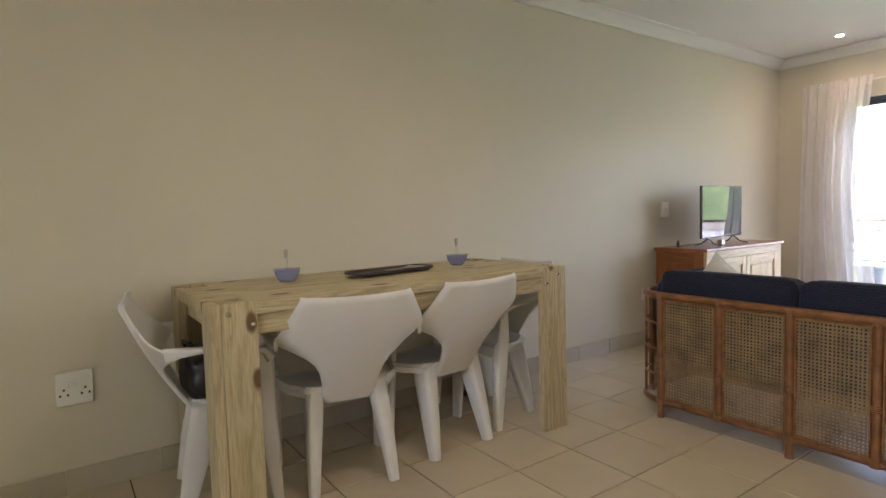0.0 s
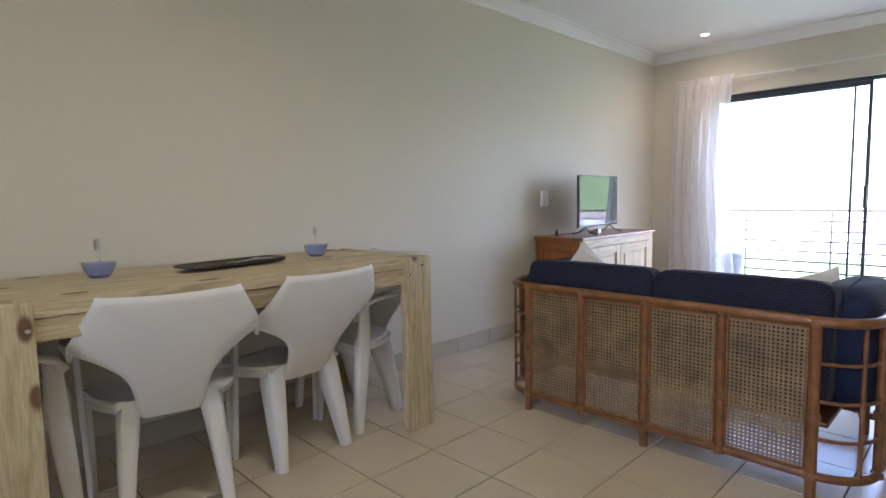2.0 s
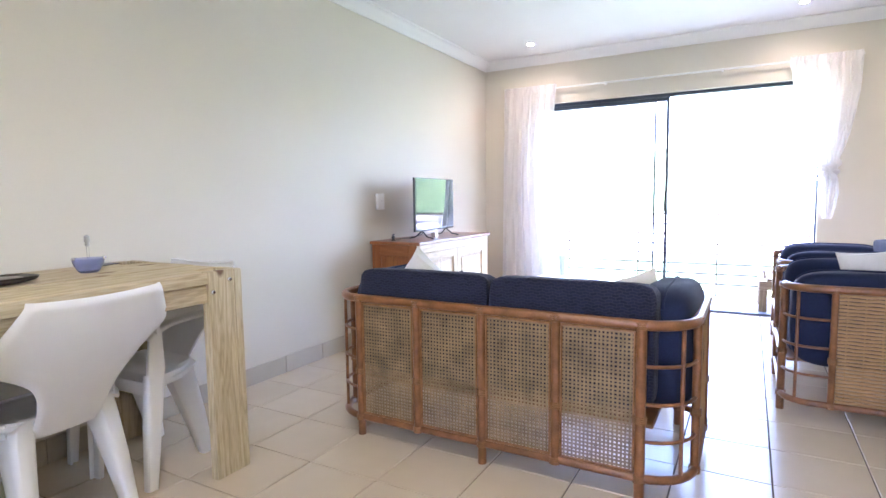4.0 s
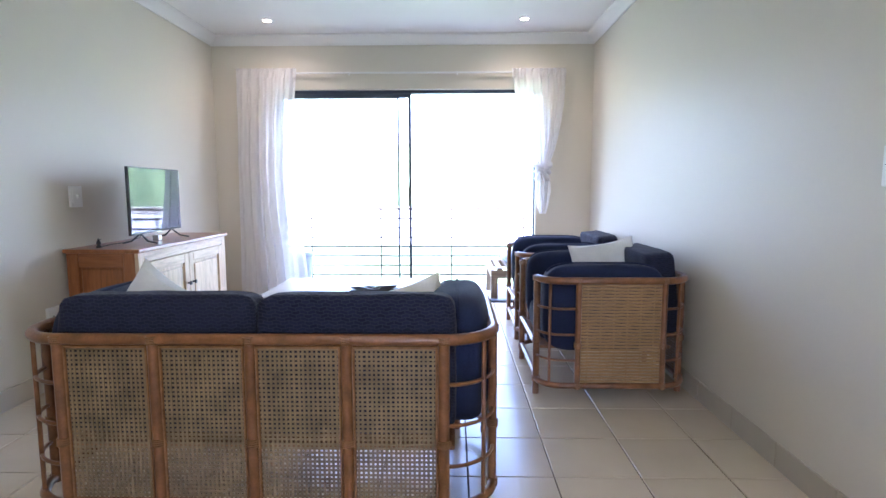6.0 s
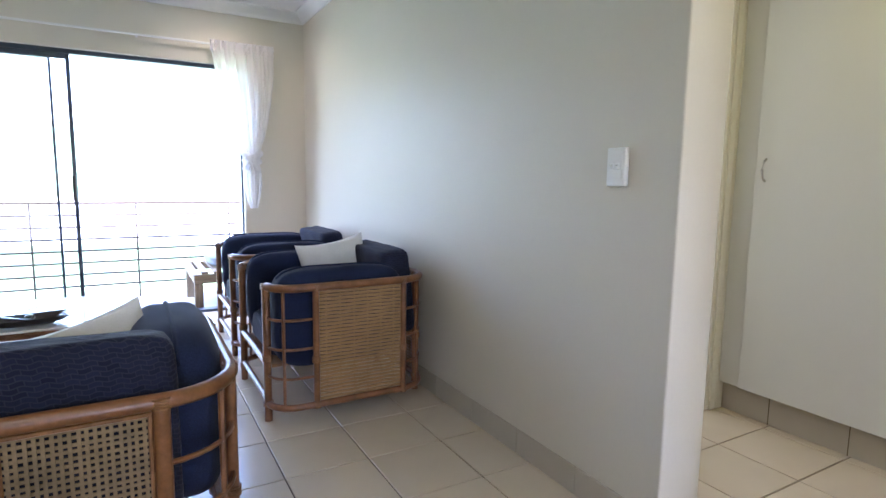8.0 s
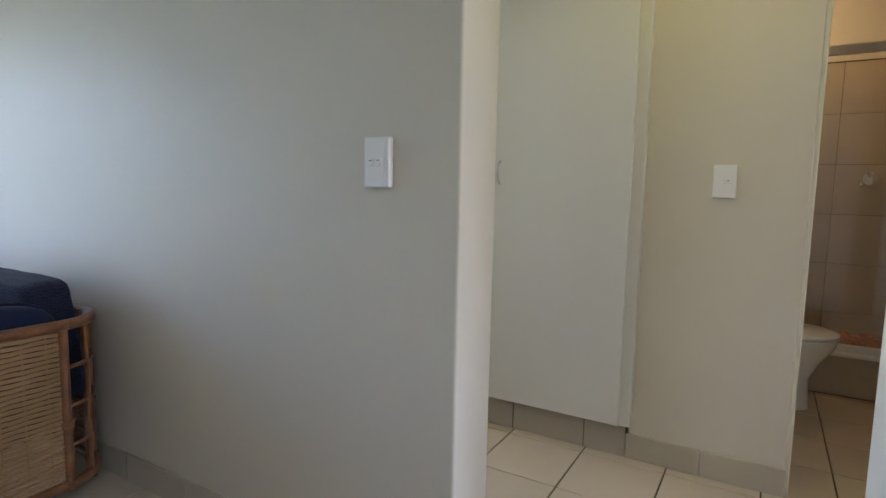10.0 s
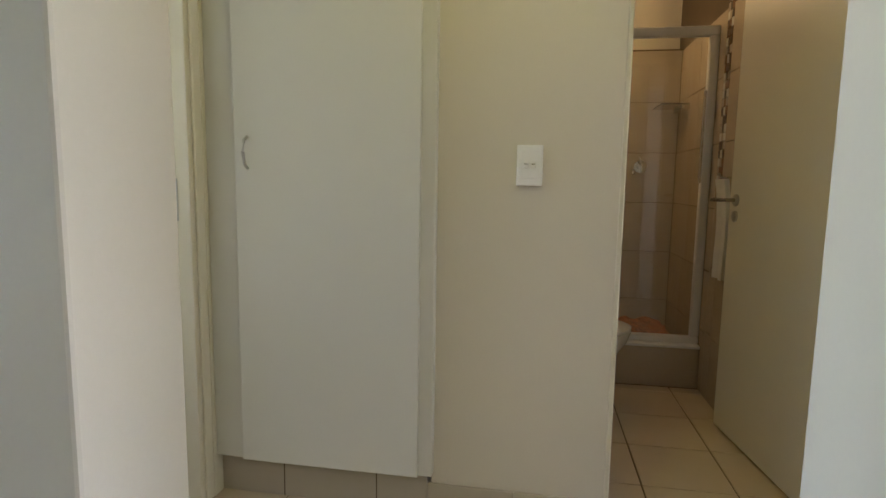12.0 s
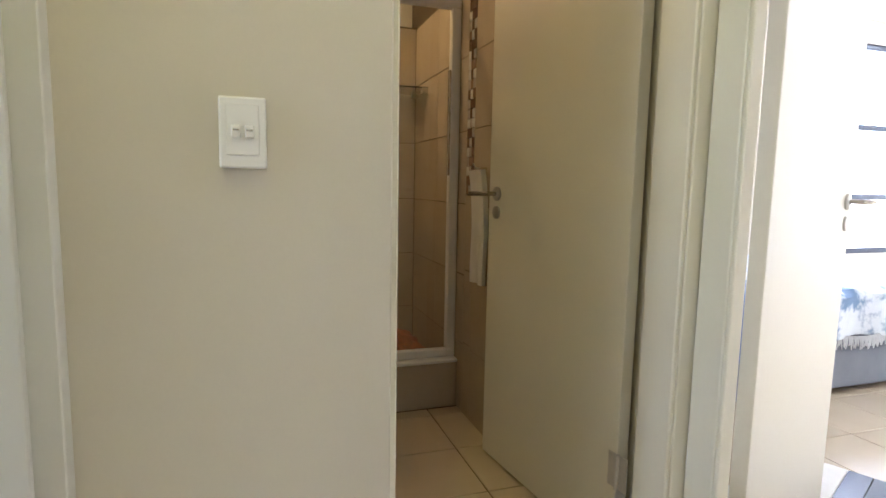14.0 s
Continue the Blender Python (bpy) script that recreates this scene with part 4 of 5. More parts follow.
def tub_seat(name, label, category, m, W, D, back_panels, weave, seats, group=""):
    """A rattan seat open in front: bent top and bottom rails, posts, cane panels, gridded corners and loose cushions."""
    c = thing(name, label, category, m, group)
    R, F, ZT, ZB = 0.165, 0.12, 0.635, 0.085
    hw = W / 2
    left = arc(-hw + F, D - F, F, 95, 180, 5)
    left += arc(-hw + R, R, R, 180, 270, 7)
    line = left + [(-x, y) for x, y in reversed(left)]
    part("top_rail", tube(bmesh.new(), [(x, y, ZT) for x, y in line], 0.019, 10), RATTAN, c, "bent honey-brown rattan rail", True)
    part("bottom_rail", tube(bmesh.new(), [(x, y, ZB) for x, y in line], 0.016, 10), RATTAN, c, smooth=True)

    def pole(x, y, foot, r=0.0185):
        z0 = 0.0 if foot else ZB
        post = part("post", tube(bmesh.new(), [(x, y, z0), (x, y, ZB + 0.1), (x, y, ZT)], r, 10), RATTAN, c, smooth=True)
        for z in (ZB, ZT, 0.30):
            bm = bmesh.new()
            for k in range(4):
                tube(bm, [(x + (r + 0.0025) * math.cos(a), y + (r + 0.0025) * math.sin(a), z - 0.012 + 0.007 * k) for a in [2 * math.pi * i / 10 for i in range(10)]], 0.0036, 5, closed=True)
            part("binding", bm, BIND, post, "split-rattan binding", True)

    xs = [-hw + R + (W - 2 * R) * k / back_panels for k in range(back_panels + 1)]
    for k, x in enumerate(xs):
        pole(x, 0.0, k in (0, back_panels) or (back_panels == 4 and k == 2))
    for a, b in zip(xs, xs[1:]):
        part("cane_panel", lattice((a + 0.019, 0.0), (b - 0.019, 0.0), ZB + 0.016, ZT - 0.018, 0.0150, 0.0038, 0.0150) if weave == "cane" else reeds((a + 0.019, 0), (b - 0.019, 0), ZB + 0.016, ZT - 0.018), CANE if weave == "cane" else REED, c, "open woven cane panel" if weave == "cane" else "close reed panel")["kind"] = "stuff"
        bm = bmesh.new()
        for z in (ZB + 0.02, ZT - 0.024):
            sweep(bm, [(a + 0.018, -0.003, z), (b - 0.018, -0.003, z)], (0.005, 0.006), seg=6)
        for x in (a + 0.022, b - 0.022):
            sweep(bm, [(x, -0.003, ZB + 0.02), (x, -0.003, ZT - 0.024)], (0.006, 0.005), seg=6)
        part("panel_bead", bm, BIND, c, smooth=True)
    for s in (-1, 1):
        y0, y1 = R + (0.0 if weave == "cane" else -0.015), D - F - 0.075
        for y in (y0, y1):
            pole(s * hw, y, False, 0.015)
        pole(s * (hw - F), D, True)
        part("side_panel", reeds((s * hw, y0 + 0.015), (s * hw, y1 - 0.015), ZB + 0.016, ZT - 0.018), REED, c, "close honey-coloured reed panel")["kind"] = "stuff"
        # gridded corners: thin uprights and hoops
        back_arc = [(s * -x, y) for x, y in arc(-hw + R, R, R, 180, 270, 7)]
        front_arc = [(s * -x, y) for x, y in [(-hw, y1)] + arc(-hw + F, D - F, F, 180, 95, 5)]
        for group_arc, mids in ((back_arc, (3, 5)), (front_arc, (1, 3))):
            for k in mids[:1] if group_arc is back_arc else mids[1:]:
                x, y = group_arc[k]
                part("thin_upright", tube(bmesh.new(), [(x, y, ZB), (x, y, ZT)], 0.0075, 8), RATTAN, c, smooth=True)
            for z in (0.22, 0.355, 0.49):
                part("hoop", tube(bmesh.new(), [(x, y, z) for x, y in group_arc], 0.0065, 8), RATTAN, c, smooth=True)
    for z, r in ((0.275, 0.016), (0.10, 0.014)):
        part("front_rail", tube(bmesh.new(), [(-hw + F, D, z), (hw - F, D, z)], r, 10), RATTAN, c, smooth=True)
    part("seat_deck", bx((-hw + 0.13, 0.06, 0.245), (hw - 0.13, D - 0.02, 0.262), 0.004), BIND, c)
    inner = W - 0.30
    w1 = inner / seats
    for k in range(seats):
        x = -inner / 2 + w1 * (k + 0.5)
        part("seat_cushion", baked(pad(bmesh.new(), (w1 - 0.012, D - 0.19, 0.15), 7, 10, 0.006, k * 3.1), pose(x, D / 2 + 0.07, 0.342)), NAVY, c, "navy woven seat cushion", True)
        bw = (W - 0.25) / seats
        xb = -(W - 0.25) / 2 + bw * (k + 0.5)
        part("back_cushion", baked(pad(bmesh.new(), (bw - 0.002, 0.45, 0.16), 11, 14, 0.006, 7 + k, 0.06), pose(xb, 0.108, 0.536, 84, 0, 0)), NAVY, c, "navy woven back cushion", True)
    for s in (-1, 1):
        thick, soft_edge, lift = (0.235, 4.0, 0.498) if weave == "cane" else (0.18, 5.0, 0.480)
        part("arm_cushion", baked(pad(bmesh.new(), (D - 0.15, 0.46, thick), soft_edge, 14, 0.006, 11 + s, 0.06), pose(s * (hw - 0.120), D / 2 + 0.05, lift, 90, 0, 90)), NAVY_SMOOTH, c, "navy arm cushion", True)
        seam = []
        for k in range(23):
            t = -0.93 + 1.86 * k / 22
            seam.append((s * (hw - 0.120), D / 2 + 0.05 + t * (D - 0.15) / 2, lift + 0.002 + 0.23 * (1 - abs(t) ** soft_edge) ** (1 / soft_edge)))
        part("piping", tube(bmesh.new(), seam, 0.006, 6), NAVY_SMOOTH, c, "corded seam", True)
    return c


sofa = tub_seat("sofa", "two-seat rattan sofa with cane back and navy cushions", "sofa", pose(1.635, 2.652, 0), 1.55, 0.78, 4, "cane", 2)
chair_a = tub_seat("armchair", "rattan armchair with reed sides and navy cushions", "armchair", pose(3.50, 4.18, 0, 0, 0, 90), 0.85, 0.78, 2, "reed", 1, "rattan armchairs")
chair_b = copy_thing(chair_a, pose(3.52, 5.25, 0, 0, 0, 90))


def scatter(m, w, h, t, seed, label):
    p = thing("scatter_cushion", label, "cushion", m)
    part("cover", pillow(bmesh.new(), w, h, t, 14, seed), LINEN, p, smooth=True)


scatter(pose(3.20, 4.30, 0.605, -14, -8, 8), 0.41, 0.38, 0.15, 1.0, "white linen scatter cushion on the rattan armchair")
scatter(pose(1.163, 2.99, 0.60, -14, 30, -8), 0.36, 0.36, 0.13, 2.0, "white linen scatter cushion on the sofa")
scatter(pose(2.08, 3.08, 0.57, -18, -15, 6), 0.38, 0.34, 0.13, 4.0, "white linen scatter cushion leaning in the sofa corner")

# ---- coffee table ----
coffee = thing("coffee_table", "low rattan coffee table with a glass top coloured like its white reflection", "coffee table", pose(1.62, 4.62, 0))
part("top_hoop", tube(bmesh.new(), [(-0.52, -0.33, 0.42), (0.52, -0.33, 0.42), (0.52, 0.33, 0.42), (-0.52, 0.33, 0.42)], 0.018, 10, True), RATTAN, coffee, smooth=True)
part("shelf_hoop", tube(bmesh.new(), [(-0.5, -0.31, 0.14), (0.5, -0.31, 0.14), (0.5, 0.31, 0.14), (-0.5, 0.31, 0.14)], 0.013, 10, True), RATTAN, coffee, smooth=True)
part("tabletop", bx((-0.55, -0.36, 0.438), (0.55, 0.36, 0.448), 0.003, 2), PALETOP, coffee, "glossy top with its white reflection put into the colour")
for sx in (-1, 1):
    for sy in (-1, 1):
        part("leg", tube(bmesh.new(), [(sx * 0.52, sy * 0.33, 0), (sx * 0.52, sy * 0.33, 0.42)], 0.018, 10), RATTAN, coffee, smooth=True)
dish = thing("tray", "dark boat-shaped tray on the coffee table", "tray", pose(1.78, 4.37, 0.449, 0, 0, 10))
part("dish", shell(bmesh.new(), lambda u, v: ((u - 0.5) * 0.27 * (1 + 0.12 * abs(2 * v - 1)), (v - 0.5) * 0.13, 0.007 + 0.032 * max(abs(2 * u - 1) ** 4, abs(2 * v - 1) ** 4)), 16, 10, 0.006), TRAYM, dish, smooth=True)
part("glass_bead", lathe(bmesh.new(), [(0.001, 0), (0.02, 0.004), (0.026, 0.018), (0.018, 0.034), (0.001, 0.038)], 14), GLASS, dish, smooth=True, m=pose(0.01, 0.0, 0.009))
part("curled_leaf", shell(bmesh.new(), lambda u, v: (-0.05 + 0.2 * u, 0.03 * math.sin(3 * u) + (v - 0.5) * 0.03 * math.sin(math.pi * min(1, u + 0.1)), 0.05 + 0.025 * math.sin(2.6 * u)), 14, 3, 0.002), TRAYM, dish, smooth=True)
part("curled_leaf", shell(bmesh.new(), lambda u, v: (-0.09 + 0.1 * u, -0.03 + 0.02 * u + (v - 0.5) * 0.025, 0.055 - 0.03 * u), 8, 3, 0.002), TRAYM, dish, smooth=True)

# ---- television cabinet ----
CY0, CY1, CX, CZ = 4.07, 5.262, 0.47, 0.762
cab = thing("tv_cabinet", "varnished pine cabinet with two panelled doors", "cabinet")
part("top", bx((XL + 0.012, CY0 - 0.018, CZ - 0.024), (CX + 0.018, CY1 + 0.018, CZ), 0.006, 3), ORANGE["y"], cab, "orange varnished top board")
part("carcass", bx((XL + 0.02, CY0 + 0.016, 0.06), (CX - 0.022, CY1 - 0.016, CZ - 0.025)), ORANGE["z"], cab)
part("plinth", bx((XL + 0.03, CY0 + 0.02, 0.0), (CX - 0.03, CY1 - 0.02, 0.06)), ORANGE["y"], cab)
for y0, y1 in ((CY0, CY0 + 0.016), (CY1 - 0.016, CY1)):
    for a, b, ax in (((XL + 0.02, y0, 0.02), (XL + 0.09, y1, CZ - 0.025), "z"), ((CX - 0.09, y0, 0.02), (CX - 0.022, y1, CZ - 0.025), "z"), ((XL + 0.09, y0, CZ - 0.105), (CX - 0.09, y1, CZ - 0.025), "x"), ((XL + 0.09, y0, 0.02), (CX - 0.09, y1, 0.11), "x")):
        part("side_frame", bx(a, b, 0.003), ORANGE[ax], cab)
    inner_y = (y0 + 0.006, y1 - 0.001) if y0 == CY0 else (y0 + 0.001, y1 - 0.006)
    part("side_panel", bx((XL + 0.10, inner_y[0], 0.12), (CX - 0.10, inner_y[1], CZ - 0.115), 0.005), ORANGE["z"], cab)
# cabinet front: same orange pine, coloured pale for the glare it catches
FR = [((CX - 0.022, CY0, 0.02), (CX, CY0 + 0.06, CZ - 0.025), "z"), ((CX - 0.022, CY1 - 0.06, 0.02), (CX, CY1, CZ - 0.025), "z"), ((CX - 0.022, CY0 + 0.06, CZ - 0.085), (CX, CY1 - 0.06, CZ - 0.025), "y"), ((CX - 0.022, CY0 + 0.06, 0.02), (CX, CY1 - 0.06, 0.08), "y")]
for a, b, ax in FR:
    part("face_frame", bx(a, b, 0.002), GLARE_PINE[ax], cab, "front frame paled by painted window glare")
mid = (CY0 + CY1) / 2
for y0, y1, knob_y in ((CY0 + 0.063, mid - 0.002, mid - 0.035), (mid + 0.002, CY1 - 0.063, mid + 0.035)):
    door = part("door", bx((CX - 0.016, y0 + 0.058, 0.14), (CX - 0.010, y1 - 0.058, CZ - 0.148)), GLARE_PINE["z"], cab, "panelled door paled by painted window glare")
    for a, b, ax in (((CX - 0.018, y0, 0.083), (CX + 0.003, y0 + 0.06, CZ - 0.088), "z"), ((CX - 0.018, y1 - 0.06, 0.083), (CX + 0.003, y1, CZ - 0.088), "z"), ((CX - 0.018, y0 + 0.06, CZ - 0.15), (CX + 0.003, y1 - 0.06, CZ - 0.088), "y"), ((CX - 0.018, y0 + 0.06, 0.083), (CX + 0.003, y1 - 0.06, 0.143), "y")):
        part("door_frame_bar", bx(a, b, 0.003), GLARE_PINE[ax], door)
    part("raised_panel", bx((CX - 0.012, y0 + 0.082, 0.165), (CX - 0.001, y1 - 0.082, CZ - 0.172), 0.010, 2), GLARE_PINE["z"], door)
    part("knob", lathe(bmesh.new(), [(0.006, 0), (0.006, 0.012), (0.014, 0.018), (0.013, 0.026), (0.001, 0.029)], 14), BLACK, door, "dark knob", True, pose(CX + 0.003, knob_y, 0.47, 0, 90, 0))

tv = thing("television", "slim black flat-screen television on the cabinet", "television", pose(0.295, 4.605, CZ, 0, 0, 4))
part("housing", bx((-0.006, -0.356, 0.060), (0.012, 0.356, 0.478), 0.003, 2), BLACK, tv)
part("rear_bulge", bx((-0.045, -0.20, 0.08), (-0.006, 0.20, 0.30), 0.012, 2), BLACK, tv)
part("screen", bx((0.0125, -0.349, 0.074), (0.0138, 0.349, 0.471)), SCREEN, tv, "glossy dark screen")
part("badge", bx((0.0125, -0.03, 0.050), (0.016, 0.03, 0.066), 0.002), SATIN, tv, "small silver strip")
for s in (-1, 1):
    part("foot", sweep(bmesh.new(), [(-0.10, s * 0.24, 0.006), (-0.05, s * 0.235, 0.018), (0.0, s * 0.22, 0.064), (0.05, s * 0.235, 0.018), (0.11, s * 0.24, 0.006)], [(0.010, 0.006)] * 5, seg=8), BLACK, tv, smooth=True)
part("stand_neck", bx((-0.02, -0.028, 0.0), (0.02, 0.028, 0.038), 0.004), SATIN, tv, "pale block under the screen")
figure = thing("bird_ornament", "tiny dark ornament standing on the cabinet", "ornament", pose(0.2, 4.14, CZ))
part("body", lathe(bmesh.new(), [(0.001, 0), (0.016, 0.001), (0.014, 0.008), (0.008, 0.016), (0.013, 0.026), (0.010, 0.038), (0.005, 0.046), (0.004, 0.054), (0.001, 0.056)], 14), BLACK, figure, smooth=True)
part("beak", sweep(bmesh.new(), [(0, 0.004, 0.047), (0.004, 0.024, 0.050)], [(0.004, 0.003), (0.001, 0.001)]), BLACK, figure)
lead = thing("tv_cable", "thin black cable behind the television", "cable")
part("cord", tube(bmesh.new(), [(0.2, 4.17, CZ + 0.004), (0.17, 4.3, CZ + 0.004), (0.2, 4.42, CZ + 0.006), (0.24, 4.5, CZ + 0.03), (0.25, 4.53, CZ + 0.1)], 0.003, 6), BLACK, lead, smooth=True)

# ---- passage: cupboard and door frames ----
jx = 4.65
cup = thing("built_in_cupboard", "tall white built-in cupboard with a steel bow handle", "cupboard", kind="structure")
part("stile", bx((XH - 0.042, 2.214, 0.145), (XH - 0.0005, 2.262, H - 0.001), 0.002), MELAMINE, cup)
part("stile", bx((XH - 0.042, 2.872, 0.145), (XH - 0.0005, YH1 - 0.023, H - 0.001), 0.002), MELAMINE, cup)
part("carcass", bx((XH + 0.0005, 2.24, 0.145), (XH + 0.54, YH1 - 0.001, H - 0.001)), MELAMINE, cup)
cd = part("door", bx((XH - 0.061, 2.258, 0.148), (XH - 0.043, 2.868, 2.38), 0.003, 2), MELAMINE, cup, "flat white door")
part("bow_handle", sweep(bmesh.new(), [(XH - 0.061, 2.822, 1.135), (XH - 0.079, 2.822, 1.147), (XH - 0.089, 2.822, 1.185), (XH - 0.079, 2.822, 1.223), (XH - 0.061, 2.822, 1.235)], [(0.005, 0.005)] * 5, seg=8), SATIN, cd, "steel bow handle", True)
part("filler_strip", bx((jx + 0.0625, YH1 - 0.0228, 0.0), (XH - 0.0007, YH1 - 0.0006, H - 0.002)), FRAMEP, cup)
part("plinth", bx((XH - 0.006, 2.236, 0.0), (XH + 0.03, YH1 - 0.012, 0.144)), SKIRT, cup, "beige tile plinth")
for y in (2.41, 2.743):
    part("plinth_joint", bx((XH - 0.0075, y - 0.0015, 0.0), (XH - 0.005, y + 0.0015, 0.144)), GROUT, cup)


def jamb(name, bm_list, label):
    t = tagged(new(name), label, "door frame", kind="structure")
    for nm, bmx, mt, lb in bm_list:
        part(nm, bmx, mt, t, lb)
    return t


strike = bmesh.new()
box(strike, (jx - 0.0035, YH1 + 0.03, 0.965), (jx, YH1 + 0.052, 1.10), 0.001)
holes = bmesh.new()
for z0, z1 in ((0.99, 1.02), (1.035, 1.075)):
    box(holes, (jx - 0.0045, YH1 + 0.035, z0), (jx - 0.002, YH1 + 0.047, z1))
jamb("door_frame_far", [
    ("post", bx((jx, YH1 - 0.012, 0), (jx + 0.062, YH1 + 0.19, 2.06), 0.004, 2), FRAMEP, ""),
    ("stop", bx((jx - 0.014, YH1 + 0.07, 0), (jx, YH1 + 0.19, 2.05), 0.003), FRAMEP, ""),
    ("architrave", bx((jx + 0.02, YH1 - 0.022, 0), (jx + 0.062, YH1 - 0.012, 2.06), 0.003), FRAMEP, ""),
    ("head", bx((3.86, YH1 - 0.012, 2.0), (jx, YH1 + 0.118, 2.06), 0.004), FRAMEP, ""),
    ("hinge_post", bx((XR2, YH1 - 0.012, 0), (XR2 + 0.06, YH1 + 0.118, 2.06), 0.004), FRAMEP, ""),
    ("strike_plate", strike, SATIN, "steel strike plate"),
    ("strike_holes", holes, BLACK, ""),
], "cream painted door frame with a steel strike plate")

fy = 0.917
jamb("door_frame_bathroom", [
    ("hinge_post", bx((XH - 0.014, fy, 0), (XH + 0.125, fy + 0.048, 2.06), 0.005, 2), FRAMEP, ""),
    ("stop", bx((XH - 0.012, fy + 0.048, 0), (XH + 0.075, fy + 0.062, 2.02), 0.003), FRAMEP, ""),
    ("head", bx((XH - 0.01, fy + 0.048, 2.012), (XH + 0.12, 1.66, 2.06), 0.004), FRAMEP, ""),
    ("lock_post", bx((XH + 0.012, 1.648, 0), (XH + 0.12, 1.667, 2.012), 0.004), FRAMEP, ""),
], "cream painted bathroom door frame")
jamb("door_frame_bedroom", [
    ("hinge_post", bx((4.665, 0.875, 0), (4.752, 0.927, 2.06), 0.005, 2), FRAMEP, ""),
    ("stop", bx((4.652, 0.893, 0), (4.665, 0.927, 2.02), 0.003), FRAMEP, ""),
    ("head", bx((3.88, 0.805, 2.012), (4.665, 0.927, 2.06), 0.004), FRAMEP, ""),
    ("lock_post", bx((3.86, 0.805, 0), (3.91, 0.927, 2.012), 0.004), FRAMEP, ""),
], "cream painted bedroom door frame")


def hinged_door(name, label, m, w, lever_side, hinges, gap=0.012):
    """A flush door leaf from its hinge along +x, its near face towards +y."""
    d = thing(name, label, "door", m, kind="structure")
    part("leaf", bx((gap, -0.04, 0.012), (w, 0.0, 2.005), 0.003, 2), DOORP, d)
    for s in (0, 1):
        y = 0.0 if s == 0 else -0.04
        dy = 1 if s == 0 else -1
        rose = part("rose", lathe(bmesh.new(), [(0.026, 0.0), (0.026, 0.006), (0.022, 0.009), (0.001, 0.009)], 20), SATIN, d, "steel rose", True, pose(w - 0.06, y, 1.045, -90 * dy, 0, 0))
        part("key_rose", lathe(bmesh.new(), [(0.024, 0.0), (0.024, 0.006), (0.02, 0.008), (0.001, 0.008)], 20), SATIN, d, "steel keyhole rose", True, pose(w - 0.06, y, 0.975, -90 * dy, 0, 0))
        part("lever", sweep(bmesh.new(), [(w - 0.06, y, 1.045), (w - 0.06, y + dy * 0.045, 1.045), (w - 0.06 + lever_side * 0.02, y + dy * 0.056, 1.045), (w - 0.06 + lever_side * 0.115, y + dy * 0.056, 1.043)], [(0.008, 0.008), (0.008, 0.008), (0.0085, 0.0085), (0.0075, 0.009)], seg=10), LEVERM, d, "brushed steel lever handle", True)
    for z in hinges:
        h = part("hinge", tube(bmesh.new(), [(-0.004, 0.004, z), (-0.004, 0.004, z + 0.1)], 0.007, 10), HINGEM, d, "steel butt hinge", True)
        part("hinge_leaf", bx((0.0, 0.0005, z), (0.033, 0.003, z + 0.1), 0.001), HINGEM, h)
        part("hinge_leaf", bx((-0.04, 0.0005, z), (-0.008, 0.003, z + 0.1), 0.001), HINGEM, h)
    return d


hinged_door("bathroom_door", "cream flush bathroom door standing open", pose(4.946, 0.976, 0, 0, 0, 6.8), 0.748, 1, (0.24, 1.72), 0.002)
hinged_door("bedroom_door", "cream flush bedroom door standing open", pose(4.718, 0.827, 0, 0, 0, -66), 0.79, 1, (0.24, 1.72), 0.02)

# ---- bathroom ----
SX = 6.16
south = 1.0
tiled = thing("bathroom_tiling", "beige ceramic wall tiles in the bathroom and shower", "wall tiles", kind="structure")


def tile_run(axis, fixed, a0, a1, z0, z1, w, h, out):
    n, k = max(1, round((a1 - a0) / w)), max(1, round((z1 - z0) / h))
    dw, dh = (a1 - a0) / n, (z1 - z0) / k
    bm = bmesh.new()
    if axis == "x":
        box(bm, (0.0015, 0, 0.0015), (dw - 0.0015, out * 0.009, dh - 0.0015), 0.0015)
    else:
        box(bm, (0, 0.0015, 0.0015), (out * 0.009, dw - 0.0015, dh - 0.0015), 0.0015)
    first = part("wall_tile", bm, BATH, tiled)
    for i in range(n):
        for j in range(k):
            ob = first if i == j == 0 else new("wall_tile", first.data)
            ob.parent = tiled
            ob.matrix_basis = pose(a0 + dw * i, fixed, z0 + dh * j) if axis == "x" else pose(fixed, a0 + dw * i, z0 + dh * j)


structure("bathroom_wall_lining", bx((5.74, YH0 + 0.001, 0), (BX1, south, H - 0.001)), GROUT, "grout bed behind the bathroom wall tiles", "wall")
structure("shower_wall_lining", bx((6.975, south, 0), (BX1, BY1, 1.99)), GROUT, "grout bed behind the shower wall tiles", "wall")
tile_run("x", south, 5.742, 6.0, 0.0, 1.98, 0.26, 0.33, 1)
tile_run("x", south, 6.0, 6.09, 0.0, 1.03, 0.09, 0.343, 1)
tile_run("x", south, 6.09, 6.97, 0.0, 1.98, 0.44, 0.33, 1)
tile_run("y", 6.975, south + 0.01, BY1, 0.0, 1.98, 0.42, 0.33, -1)
mosaic = thing("mosaic_strip", "upright strip of brown and stone mosaic tiles", "mosaic", kind="structure")
base = bx((0, 0, 0), (0.027, 0.010, 0.040), 0.002)
mos = [part("mosaic_tile", base, MOSAIC[0], mosaic, m=pose(6.003, south, 1.035))]
for k in range(1, len(MOSAIC)):
    mos.append(part("mosaic_tile", bx((0, 0, 0), (0.027, 0.010, 0.040), 0.002), MOSAIC[k], mosaic, m=pose(6.003 + 0.0285 * (k % 3), south, 1.035 + 0.042 * (k // 3))))
